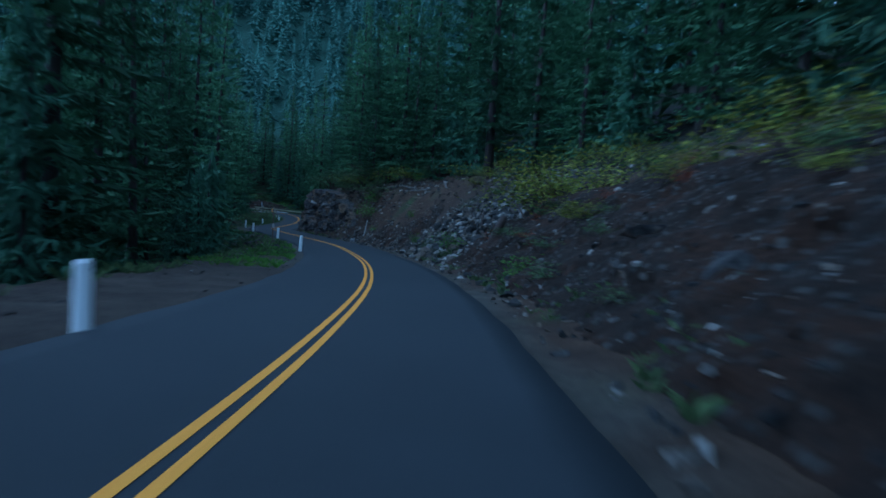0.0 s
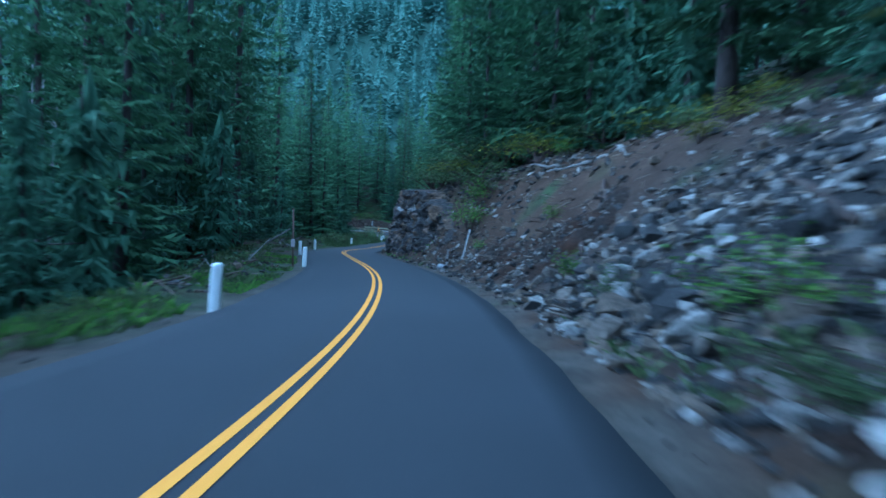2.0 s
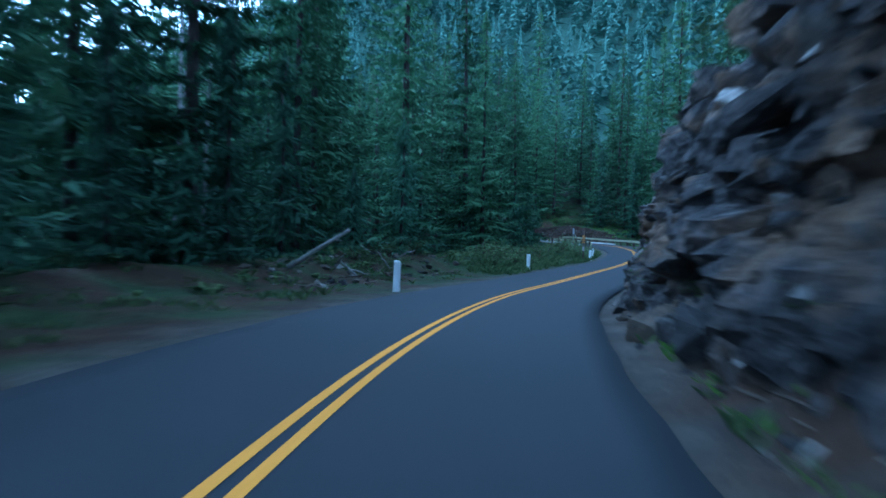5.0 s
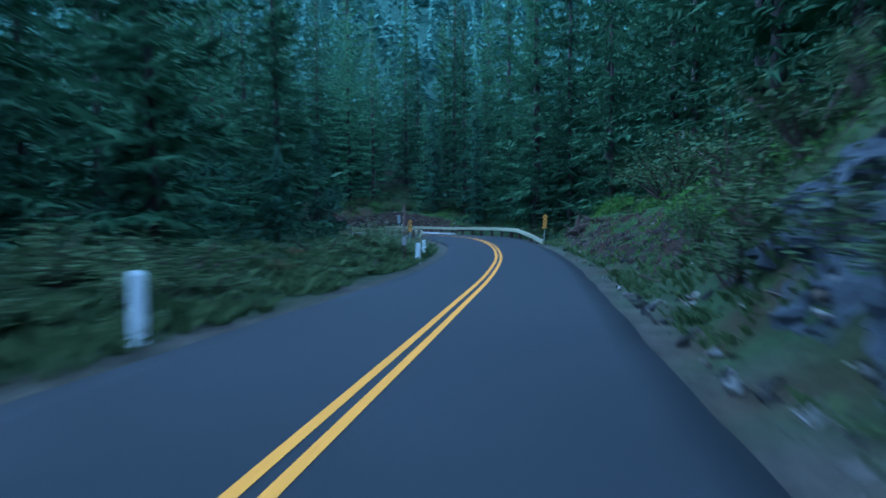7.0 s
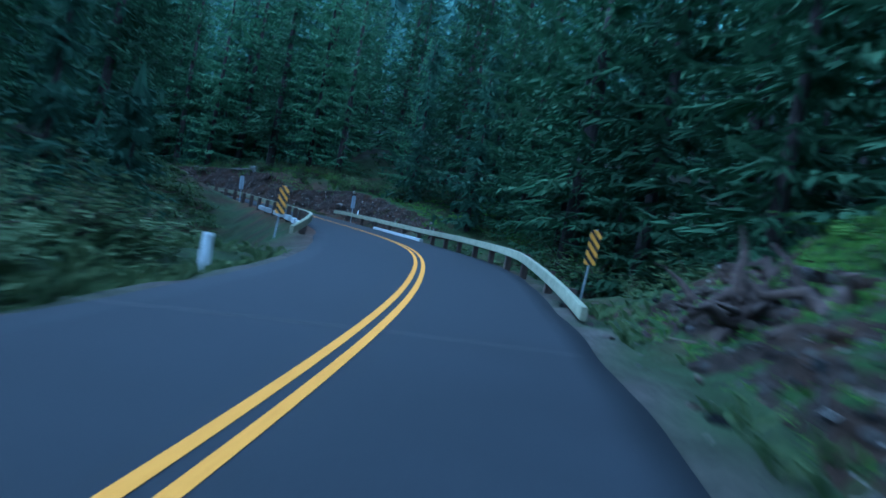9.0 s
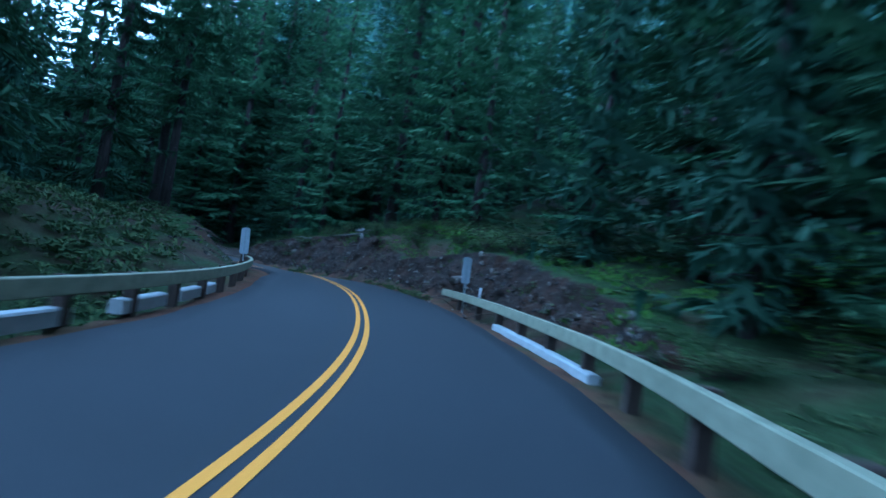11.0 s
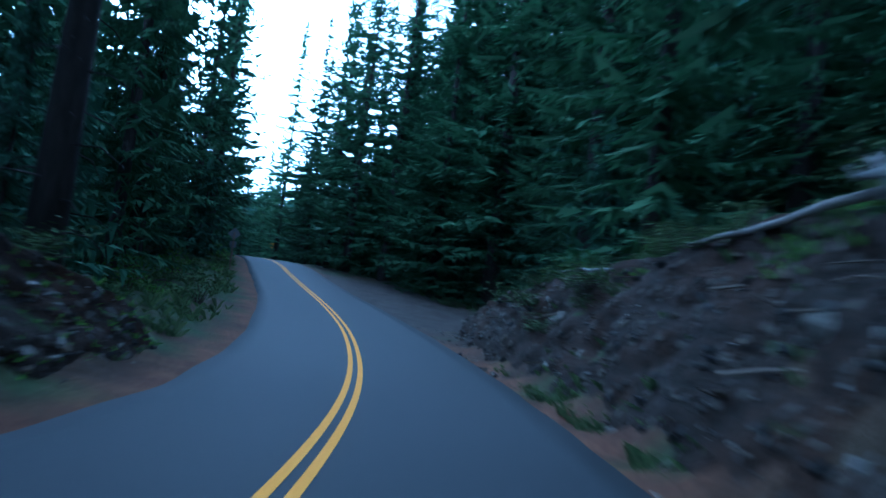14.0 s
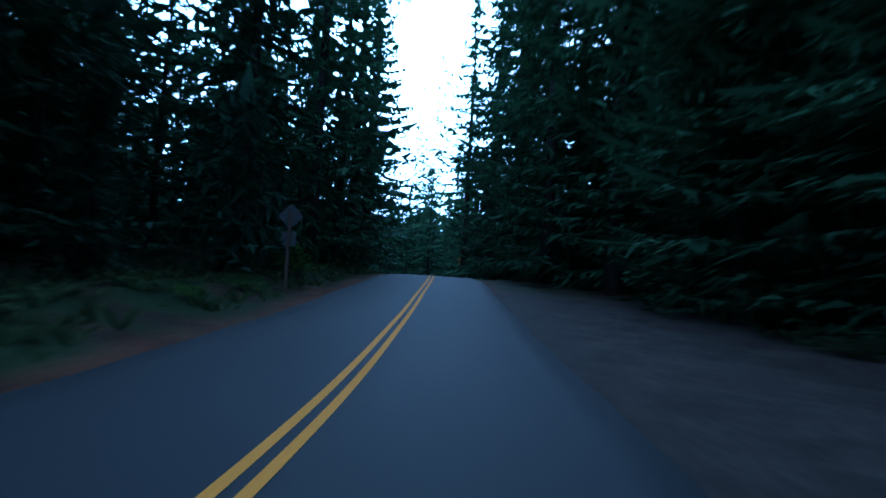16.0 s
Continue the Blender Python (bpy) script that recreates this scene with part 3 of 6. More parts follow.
def at_road(s, u, lift=0.0):
    p = on_road(float(s), float(u))
    return Vector((p[0], p[1], p[2] + lift))


# ---- white marker posts along the outer edge ----
def marker_post():
    """A round timber post, painted white, with a bevelled top sawn a little aslant."""
    ob = thing("marker_post", "white-painted round timber marker post at the road's edge", "marker post", pose(0, 0, -50), "roadside marker posts")
    r, sides = 0.105, 18
    v, f = tube([(0, 0, -0.35), (0, 0, 0.3), (0, 0, 0.7), (0, 0, 0.90), (0, 0, 0.945)], [r * 1.03, r * 1.02, r, r * 0.985, r * 0.80], sides)
    for p in v:
        if p.z > 0.85:
            p.z += 0.12 * p.x
    part("shaft", mesh_from("post_shaft", v, f, False), WHITE, ob)
    return ob


POSTS = [(7.9, 2.85, 3), (40.2, 2.98, 6), (59.0, 2.92, 5), (72.7, 3.1, 4), (89.1, 3.5, 2), (106.0, 3.6, 3), (127.1, 3.6, 1), (137.6, 3.95, 4)]
first = marker_post()
for k, (s, u, lean) in enumerate(POSTS):
    g = at_road(s, u)
    m = pose(g.x, g.y, max(drop(g.x, g.y), g.z - (0.15 if s < 120 else 0.8)), lean * 0.4 - 1, (lean - 3) * 0.9, math.degrees(heading(s)) + 40 * k)
    if k == 0:
        first.matrix_basis = m
    else:
        copy_thing(first, m)


# ---- tall snow poles with a reflector plate ----
def snow_pole():
    ob = thing("snow_pole", "tall thin brown timber snow pole with a pale reflector plate", "snow pole", pose(0, 0, -50), "snow poles")
    v, f = tube([(0, 0, -0.4), (0, 0, 1.2), (0, 0, 2.72)], [0.05, 0.047, 0.04], 8)
    part("pole", mesh_from("pole", v, f, True), POLEWOOD, ob)
    plate = part("reflector", box_bm(0.17, 0.012, 0.36, 0.004, (0, -0.058, 1.12)), REFLECTOR, ob, "pale pinkish reflector plate")
    for dz in (-0.14, 0.14):
        v, f = tube([(0, -0.068, 1.12 + dz), (0, -0.06, 1.12 + dz)], [0.012, 0.012], 6)
        part("bolt", mesh_from("bolt", v, f), STEEL, plate)
    return ob


first = snow_pole()
for k, (s, u) in enumerate([(7.2, 3.8), (58.4, 3.45), (126.0, 4.05)]):
    g = at_road(s, u)
    m = pose(g.x, g.y, drop(g.x, g.y), 1.0, -1.5 + k, math.degrees(heading(s)))
    if k == 0:
        first.matrix_basis = m
    else:
        copy_thing(first, m)


# ---- object markers at the bridge ----
def object_marker(s, u, base, foot, back, lean=0.0):
    g = at_road(s, u)
    m = pose(g.x, g.y, g.z + base, 0, lean, math.degrees(heading(s)) + (180 if back else 0))
    label = "narrow aluminium marker sign, its bare back to the road" if back else "narrow yellow marker sign with black diagonal stripes on a steel post"
    ob = thing("object_marker", label, "road sign", m, "bridge marker signs")
    part("post", box_bm(0.05, 0.03, 0.95 + foot, 0.004, (0, 0.022, 0.475 - foot / 2)), STEEL, ob)
    bm = box_bm(0.30, 0.006, 0.92, 0.0, (0, 0, 0.46))
    bmesh.ops.bevel(bm, geom=[e for e in bm.edges if abs((e.verts[0].co - e.verts[1].co).y) > 0.003], offset=0.03, segments=3, affect="EDGES")
    me = bpy.data.meshes.new("plate")
    bm.to_mesh(me)
    bm.free()
    me.materials.append(SIGNBACK)
    me.materials.append(STRIPES)
    for p in me.polygons:
        if p.normal.y < -0.5:
            p.material_index = 1
    plate = part("plate", me, SIGNBACK, ob)
    for z in (0.12, 0.80):
        v, f = tube([(0, 0.05, z), (0, -0.01, z)], [0.010, 0.010], 6)
        part("bolt", mesh_from("bolt", v, f), STEEL, plate)
    if back:
        for x in (-0.075, 0.075):
            part("stiffener", box_bm(0.03, 0.014, 0.86, 0.003, (x, 0.011, 0.46)), SIGNBACK, ob, "pale ribbed stiffening strip")


object_marker(141.9, -4.3, 0.85, 1.6, False, 3)
object_marker(147.0, 4.5, 0.52, 2.2, False, 3)
object_marker(172.9, -3.8, 1.05, 1.5, True, 2)
object_marker(174.8, 3.9, 0.88, 1.4, True, 3)


# ---- timber guard rails ----
def guard_rail(name, stops, posts, label, material):
    """stops: s, u and the height of the board's middle, from end to end; boards between, bolted to square posts."""
    g0 = at_road(stops[0][0], stops[0][1])
    ob = thing(name, label, "guard rail", Matrix.Translation(g0), "bridge guard rails")
    inv = Matrix.Translation(g0).inverted()
    ss = [a[0] for a in stops]
    us, hs = [a[1] for a in stops], [a[2] for a in stops]
    s0, s1 = ss[0], ss[-1]
    n = max(2, int(round((s1 - s0) / 3.0)))
    cuts = sorted(set(list(np.linspace(s0, s1, n + 1))))
    inward = 1.0 if us[len(us) // 2] < 0 else -1.0
    for a, b in zip(cuts[:-1], cuts[1:]):
        v, f = [], []
        steps = np.linspace(a + 0.01, b - 0.01, 4)
        for s in steps:
            u, h = np.interp(s, ss, us), np.interp(s, ss, hs)
            for du, dh in ((0.05, -0.12), (0.06, -0.105), (0.06, 0.115), (0.05, 0.13), (-0.05, 0.13), (-0.06, 0.115), (-0.06, -0.105), (-0.05, -0.12)):
                v.append(inv @ (at_road(s, u + du * inward) + Vector((0, 0, h + dh))))
        for i in range(len(steps) - 1):
            for k in range(8):
                p, q = i * 8 + k, i * 8 + (k + 1) % 8
                f.append((p, q, q + 8, p + 8))
        f += [tuple(range(8))[::-1], tuple(range(len(v) - 8, len(v)))]
        me = mesh_from("board", v, f)
        bm = bmesh.new()
        bm.from_mesh(me)
        bmesh.ops.recalc_face_normals(bm, faces=bm.faces[:])
        bm.to_mesh(me)
        bm.free()
        part("board", me, material, ob)
    for s in posts:
        u, h = np.interp(s, ss, us), np.interp(s, ss, hs)
        p = at_road(s, u - 0.17 * inward)
        top = h + 0.12
        low = min(drop(p.x, p.y) - p.z, 0) - 0.3
        bm = box_bm(0.20, 0.20, top - low, 0.012, (0, 0, (top + low) / 2))
        q = part("post", bm, POSTWOOD, ob, "dark timber post")
        q.matrix_local = inv @ Matrix.Translation(p) @ Matrix.Rotation(heading(s), 4, "Z")


guard_rail("guard_rail", [(137.0, -3.15, 0.14), (139.5, -3.15, 0.30), (144.8, -3.1, 0.63), (155, -3.3, 0.65), (161, -3.75, 0.60), (168, -3.8, 0.60), (174.6, -3.75, 0.55), (176.2, -3.95, 0.50)],
           [139.2, 141.6] + list(np.arange(144.8, 175, 2.4)), "pale weathered timber guard rail on dark posts beside the bridge", RAILWOOD)
guard_rail("guard_rail", [(145.6, 3.9, 0.15), (146.3, 3.6, 0.42), (147.5, 3.55, 0.54), (160, 3.72, 0.54), (176, 3.65, 0.54), (183.8, 3.6, 0.48)],
           list(np.arange(147.6, 183.8, 2.4)), "pale weathered timber guard rail on dark posts above a creek", RAILWOOD)


# ---- white concrete kerb blocks of the bridge ----
def kerb_block(s0, s1, u, high):
    g0 = at_road(s0, u)
    inv = Matrix.Translation(g0).inverted()
    ss = np.linspace(s0, s1, 6)
    v, f = [], []
    for s in ss:
        for du, dh in ((0.11, 0.0), (0.11, high - 0.03), (0.08, high), (-0.08, high), (-0.11, high - 0.03), (-0.11, 0.0)):
            v.append(inv @ (at_road(s, u + du) + Vector((0, 0, dh + (0.02 if u > 0 and dh > 0 else -0.02)))))
    for i in range(5):
        for k in range(6):
            p, q = i * 6 + k, i * 6 + (k + 1) % 6
            f.append((p, q, q + 6, p + 6))
    f += [tuple(range(6))[::-1], tuple(range(30, 36))]
    me = mesh_from("kerb_block", v, f)
    bm = bmesh.new()
    bm.from_mesh(me)
    bmesh.ops.recalc_face_normals(bm, faces=bm.faces[:])
    bm.to_mesh(me)
    bm.free()
    me.materials.append(CONCRETE)
    ob = new("kerb_block", me)
    ob.matrix_basis = Matrix.Translation(g0)
    tagged(ob, "white concrete kerb block under the bridge rail", "kerb", "bridge kerb blocks")


KERBS = [(161.0, 168.6, -3.86, 0.17), (152.0, 153.6, 3.92, 0.20), (155.0, 156.6, 3.92, 0.20), (158.0, 159.8, 3.92, 0.20), (161.5, 163.8, 3.92, 0.20), (164.8, 166.6, 3.92, 0.20), (167.3, 168.4, 3.92, 0.20)]
for k in KERBS:
    kerb_block(*k)


# ---- trees ----
def fir_meshes(seed, high, wide, bare, whorls, arms, fine, girth, reach=0.21, blades=2, broad=0.17, least=3, inner=True):
    """Trunk and crown of a fir: whorls of drooping boughs, each set with flat drooping sprays; fine: sprays per metre of bough."""
    r = random.Random(seed)
    bend = [Vector((r.uniform(-0.25, 0.25) * t * t, r.uniform(-0.25, 0.25) * t * t, high * t)) for t in np.linspace(0, 1, 7)]
    bend[0].z = -0.8
    tv, tf = tube(bend, [girth * (1.25 if i == 0 else 1.0) * (1 - 0.93 * i / 6) + 0.015 for i in range(7)], 9, True, 0.06, r)
    dead = []
    for _ in range(int(6 + 3 * bare)):
        z, a = r.uniform(0.8, bare + 2.5), r.uniform(0, 6.28)
        ln = r.uniform(0.4, 1.6 if bare < 5 else 2.6)
        dead.append(tube([(0, 0, z), (math.cos(a) * ln * 0.6, math.sin(a) * ln * 0.6, z - 0.05), (math.cos(a) * ln, math.sin(a) * ln, z - ln * 0.25)], [0.028, 0.018, 0.006], 3, False))
    cv, cf = [], []

    def face(*pts):
        n = len(cv)
        cv.extend(pts)
        cf.append(tuple(range(n, n + len(pts))))

    for w in range(whorls):
        t = (w + r.uniform(-0.45, 0.45)) / whorls
        z = bare + (high - bare) * min(max(t, 0), 0.985)
        ln0 = wide * (1 - t) ** 0.8 * (0.72 + 0.28 * min(1, t * 6)) + 0.3
        for k in range(arms):
            if r.random() < 0.10:
                continue
            a = 6.2832 * (k + r.uniform(-0.45, 0.45)) / arms + w * 2.4
            ln = ln0 * r.choice((0.55, 0.8, 0.95, 1.0, 1.2)) * r.uniform(0.85, 1.1)
            out = Vector((math.cos(a), math.sin(a), 0))
            side = Vector((-out.y, out.x, 0))
            sag = r.uniform(0.18, 0.50) * (1 - 0.85 * t)
            root = Vector((0, 0, z + r.uniform(-0.35, 0.35)))

            def spot(q):
                return root + out * ln * q + Vector((0, 0, ln * (0.14 * q - sag * q * q + 0.16 * q ** 4)))

            count = max(least, int(ln * fine))
            for j in range(count):
                q = 0.16 + 0.84 * (j + r.uniform(0, 0.8)) / count
                p = spot(q)
                for sgn in (-1, 1) * blades:
                    size = (ln * reach * (1.08 - q) ** 0.7 + 0.24) * r.uniform(0.55, 1.25)
                    d = (side * sgn * r.uniform(0.35, 1.0) + out * r.uniform(0.3, 1.0)).normalized()
                    wid = (out * 0.8 - side * sgn * 0.4 + Vector((0, 0, r.uniform(-0.5, 0.5)))) * size * r.uniform(0.7, 1.3) * broad
                    face(p - wid, p + d * size + Vector((0, 0, -size * r.uniform(0.05, 0.65))), p + wid)
                if r.random() < 0.6:
                    face(p - out * 0.09, p + out * 0.12, p + out * 0.05 + side * r.uniform(-0.15, 0.15) + Vector((0, 0, -r.uniform(0.25, 0.55))))
            for q in (0.06, 0.14) if inner else ():
                p = spot(q)
                face(p - side * 0.12, p + side * r.uniform(0.3, 0.6) + out * 0.2 + Vector((0, 0, -r.uniform(0.2, 0.7))), p + Vector((0, 0, 0.14)))
                face(p + side * 0.12, p - side * r.uniform(0.3, 0.6) + out * 0.2 + Vector((0, 0, -r.uniform(0.2, 0.7))), p + Vector((0, 0, 0.14)))
            p = spot(0.82)
            face(p - side * 0.09 * ln, spot(1.12), p + side * 0.09 * ln)
    for _ in range(5):
        a = r.uniform(0, 6.28)
        face(Vector((0, 0, high + 0.5)), Vector((math.cos(a) * 0.25, math.sin(a) * 0.25, high - 0.5)), Vector((-math.cos(a) * 0.2, -math.sin(a) * 0.2, high - 0.6)))
    trunk = merged("trunk", [(tv, tf)] + dead, True)
    crown = mesh_from("crown", cv, cf)
    return trunk, crown


FIRS = [fir_meshes(11, 30, 4.4, 0.8, 36, 6, 3.1, 0.28), fir_meshes(12, 34, 4.6, 1.6, 38, 6, 2.9, 0.34), fir_meshes(13, 25, 4.3, 0.3, 33, 6, 3.1, 0.23),
        fir_meshes(14, 37, 4.9, 3.2, 38, 6, 2.8, 0.42), fir_meshes(15, 28, 3.8, 0.9, 36, 6, 3.1, 0.25)]
FIRS.append(fir_meshes(16, 38, 4.4, 7.5, 34, 6, 2.8, 0.32))
YOUNG = [fir_meshes(21, 9, 2.2, 0.3, 17, 6, 2.2, 0.11), fir_meshes(22, 5, 1.6, 0.15, 12, 6, 2.8, 0.07)]
for trunk, crown in FIRS + YOUNG:
    trunk.materials.append(BARK)
for trunk, crown in FIRS:
    crown.materials.append(NEEDLES)
for trunk, crown in YOUNG:
    crown.materials.append(YOUNGFIR)
LABELS = ["tall dark green fir with drooping boughs", "tall fir with a bare lower trunk and dead twigs", "dense dark fir with boughs down to the ground", "old tall fir with a thick bare trunk", "slender fir with short sagging boughs", "old tall fir, its lower trunk bare but for dead twigs"]
kinds = {}


def plant(key, meshes, label, category, group, m):
    if key in kinds:
        return copy_thing(kinds[key], m)
    ob = thing("fir_sapling" if "young" in str(key) else "fir_tree", label, category, m, group)
    part("trunk", meshes[0], BARK, ob)
    part("crown", meshes[1], NEEDLES, ob)
    kinds[key] = ob
    return ob


rng = random.Random(5)


def in_gap(x, y):
    """The open strip over the road in the west, kept clear of tall trees."""
    turn = math.degrees(math.atan2(y - 165, x + 52))
    low = math.degrees(math.atan2(y - 160.6, x + 46.8))
    return (161.0 < turn < 171.0 and x < -60) or (160.0 < low < 168.5 and -100 < x < -58)




def free_for_tree(s, u):
    """Where trees may stand: off the road, its verges, the slides, the rock face and the pull-out."""
    if u > 0:
        lim = np.interp(s, [-40, 34, 42, 60, 70, 95, 104, 138, 146, 170, 180, 195, 203, 320], [9.5, 9.5, 7.5, 7.0, 7.5, 10.5, 10.0, 10.0, 8.0, 8, 9.5, 8.0, 6.0, 5.6])
        return u > lim
    lim = np.interp(s, [-40, 5, 20, 50, 60, 66, 95, 104, 118, 135, 145, 170, 180, 205, 212, 222, 240, 246, 320], [9, 10, 12.5, 12.5, 10.5, 9.0, 8.5, 8.5, 9.5, 9.5, 6.5, 7.5, 7.5, 7.0, 7.5, 11, 10.5, 6.0, 6.0])
    return u < -lim


# chosen trunks that stand out beside the road
STANDING = [(76.7, 7.9, 5, 0.95), (90, 12, 1, 0.85), (99, 14, 4, 0.9), (103, 16, 0, 0.95), (60.0, -17, 1, 0.9), (74, -10, 2, 0.75), (79, -9.6, 0, 0.8),
            (196.0, 6.6, 5, 0.95), (200.5, 6.4, 5, 1.05), (192, 10.5, 1, 1.0), (148, -8.5, 0, 0.95), (152, -7.6, 3, 0.9), (184, -8.2, 1, 0.9),
            (188, -7.8, 4, 1.0), (194, -8.0, 3, 1.0), (203, -7.6, 0, 1.0), (209, -8.6, 3, 0.95), (216, -13, 1, 1.0), (237, 7.2, 4, 1.15), (247, -6.2, 0, 1.25), (252, 6, 2, 1.35), (251, -6.6, 1, 1.15), (256, -6, 4, 1.3), (262, -6.4, 0, 1.25), (268, -5.8, 2, 1.4), (275, -6.5, 1, 1.2), (284, -5.6, 0, 1.3), (261, 6.2, 0, 1.2), (270, 5.8, 1, 1.15), (280, 5.6, 4, 1.3), (242, -8.5, 3, 1.05), (245, 6.2, 1, 1.1),
            (226, 9.5, 1, 1), (219, 8.5, 3, .9), (50, -12.6, 3, 0.9), (45, -14, 1, 0.85), (214, 8.5, 0, .95), (33, -18.5, 3, 0.8), (214, -11.5, 0, 1.05), (219, -12.5, 2, 1.15), (223, -14, 0, 1.2), (227, -13, 4, 1.2), (231, -14.5, 1, 1.1), (235, -12.5, 0, 1.15), (239, -11.5, 2, 1.25), (221, -18, 1, 1.1), (229, -19, 0, 1.2), (237, -17, 1, 1.15), (243, -13, 0, 1.1), (249, -11, 4, 1.2), (225, -11.5, 3, 1.25), (233, -11.8, 3, 1.2), (226, -16, 1, 1.3), (233, -17, 0, 1.35), (240, -15, 1, 1.3), (66.5, -9.8, 2, 0.7), (70, -11, 0, 0.9), (63, -13, 1, 0.85)]
STANDING += [(67, 9.5, 0, 1.0), (70.5, 11, 2, 1.1), (74, 12.5, 0, 1.1), (80, 12, 1, 1.0), (64, 12, 2, 1.0), (79, 9.8, 2, 0.85), (71, 16, 1, 1.1), (76, 17, 0, 1.1), (150, -8.6, 2, 0.8), (154.5, -8.4, 4, 0.85), (159, -8.6, 2, 0.75), (163.5, -9.0, 2, 0.8), (168, -9.4, 0, 0.8), (120, -11.5, 3, 1.05), (124, -10.5, 0, 1.1), (129, -12, 1, 1.1), (133, -10.5, 2, 1.15), (138, -11.5, 0, 1.1), (142, -9, 2, 1.2), (146, -10.5, 0, 1.1), (156, -9.5, 2, 1.1), (160, -9.5, 0, 1.0), (165, -10.5, 4, 1.0), (127, -16, 0, 1.2), (136, -15.5, 1, 1.2), (144, -15, 0, 1.2), (61, -10.2, 2, 0.85), (64.5, -10.4, 0, 0.9), (58.5, -11, 2, 0.8), (68, -8.4, 2, 0.75), (233, -9.8, 2, 1.2), (239, -12.2, 0, 1.2), (246, -10.5, 2, 1.2), (236, -13, 2, 1.3), (246, -14, 0, 1.3), (230, -11.5, 0, 1.1), (240, -19, 1, 1.3), (228, -20, 0, 1.2), (40, -15, 0, 0.7), (55, -14.5, 2, 0.8), (58, -15.5, 4, 0.9), (53, -18, 0, 0.9), (36, -16.5, 2, 0.8), (47.5, -16.5, 2, 0.75), (62, -16, 0, 0.9), (30, -17, 4, 0.8), (25, -16, 2, 0.8), (84, -9.5, 4, 0.8), (89, -9.2, 2, 0.85), (94, -9, 0, 0.8)]
placed = []
for s, u, k, size in STANDING:
    g = on_ground(s, u)
    if k != 5 and in_gap(g.x, g.y) and s < 232:
        continue
    plant(k, FIRS[k], LABELS[k], "fir tree", "roadside firs", Matrix.Translation(g) @ Matrix.Rotation(rng.uniform(0, 6.28), 4, "Z") @ Matrix.Diagonal((size, size, size, 1)))
    placed.append((g.x, g.y))
for x, y, k, size in ((-172, 186, 2, 0.72), (-168, 190, 0, 0.66), (-178, 182, 4, 0.7), (-176, 191, 2, 0.78), (-183, 186, 0, 0.75), (-186, 179, 2, 0.8), (-180, 195, 1, 0.7), (-190, 189, 0, 0.8), (-192, 182, 4, 0.8),
                      (-165, 194, 2, 0.7), (-188, 173, 2, 0.75), (-195, 176, 0, 0.8), (-198, 186, 2, 0.85), (-173, 199, 0, 0.8), (-186, 199, 1, 0.8),
                      (-104, 188.5, 0, 1.05), (-110, 190, 2, 1.2), (-116, 189, 0, 1.1), (-122, 191.5, 2, 1.2), (-99, 190, 2, 1.15), (-107, 194, 1, 1.1), (-114, 195, 0, 1.15), (-128, 190, 0, 1.1), (-134, 192, 2, 1.1)):
    plant(k, FIRS[k], LABELS[k], "fir tree", "roadside firs", Matrix.Translation((x, y, drop(x, y))) @ Matrix.Rotation(x * 1.3 + y, 4, "Z") @ Matrix.Diagonal((size * 1.1, size * 1.1, size, 1)))
    placed.append((x, y))
tries = 0
while len(placed) < 205 and tries < 12000:
    tries += 1
    s = rng.uniform(-8, 292)
    u = rng.choice((-1, 1)) * rng.uniform(6, 20)
    if not free_for_tree(s, u):
        continue
    p = on_road(s, u)
    if any((p[0] - a) ** 2 + (p[1] - b) ** 2 < 11.5 for a, b in placed):
        continue
    q = road_place(np.array([p[0]]), np.array([p[1]]))
    if abs(q[1][0]) < abs(u) - 1.5 or in_gap(p[0], p[1]):
        continue
    k, size = rng.choice((0, 0, 1, 1, 2, 2, 3, 4)), rng.uniform(0.68, 0.95) if 165 < s < 190 and u < 0 else rng.uniform(0.6, 1.12)
    z = drop(p[0], p[1])
    plant(k, FIRS[k], LABELS[k], "fir tree", "roadside firs",
          pose(p[0], p[1], z, rng.uniform(-2, 2), rng.uniform(-2, 2), rng.uniform(0, 360)) @ Matrix.Diagonal((size * rng.uniform(0.9, 1.15), size * rng.uniform(0.9, 1.15), size, 1)))
    placed.append((p[0], p[1]))


def woods(name, label, spots, shapes, material, seed):
    """Woods past counting, joined into one mesh."""
    r = np.random.RandomState(seed)
    vs, fs, own, n = [], [], [], 0
    data = []
    for me in shapes:
        v = np.empty(len(me.vertices) * 3)
        me.vertices.foreach_get("co", v)
        f = [np.array([tuple(p.vertices) for p in me.polygons if len(p.vertices) == c]).reshape(-1, c) for c in (3, 4)]
        data.append((v.reshape(-1, 3), f))
    for x, y, z, size, k, *_ in spots:
        v, f = data[k % len(data)]
        a = r.uniform(0, 6.28)
        c, si = math.cos(a) * size, math.sin(a) * size
        w = np.stack([v[:, 0] * c - v[:, 1] * si + x, v[:, 0] * si + v[:, 1] * c + y, v[:, 2] * size * r.uniform(0.9, 1.15) + z], 1)
        vs.append(w)
        own.append(np.full(len(w), r.uniform(0, 1)))
        fs += [a for g in f if len(g) for a in (g + n).tolist()]
        n += len(w)
    me = mesh_from(name, np.concatenate(vs), fs)
    me.attributes.new("tree", "FLOAT", "POINT").data.foreach_set("value", np.concatenate(own).astype(np.float32))
    me.materials.append(material)
    tagged(new(name, me), label, "forest", kind="stuff")


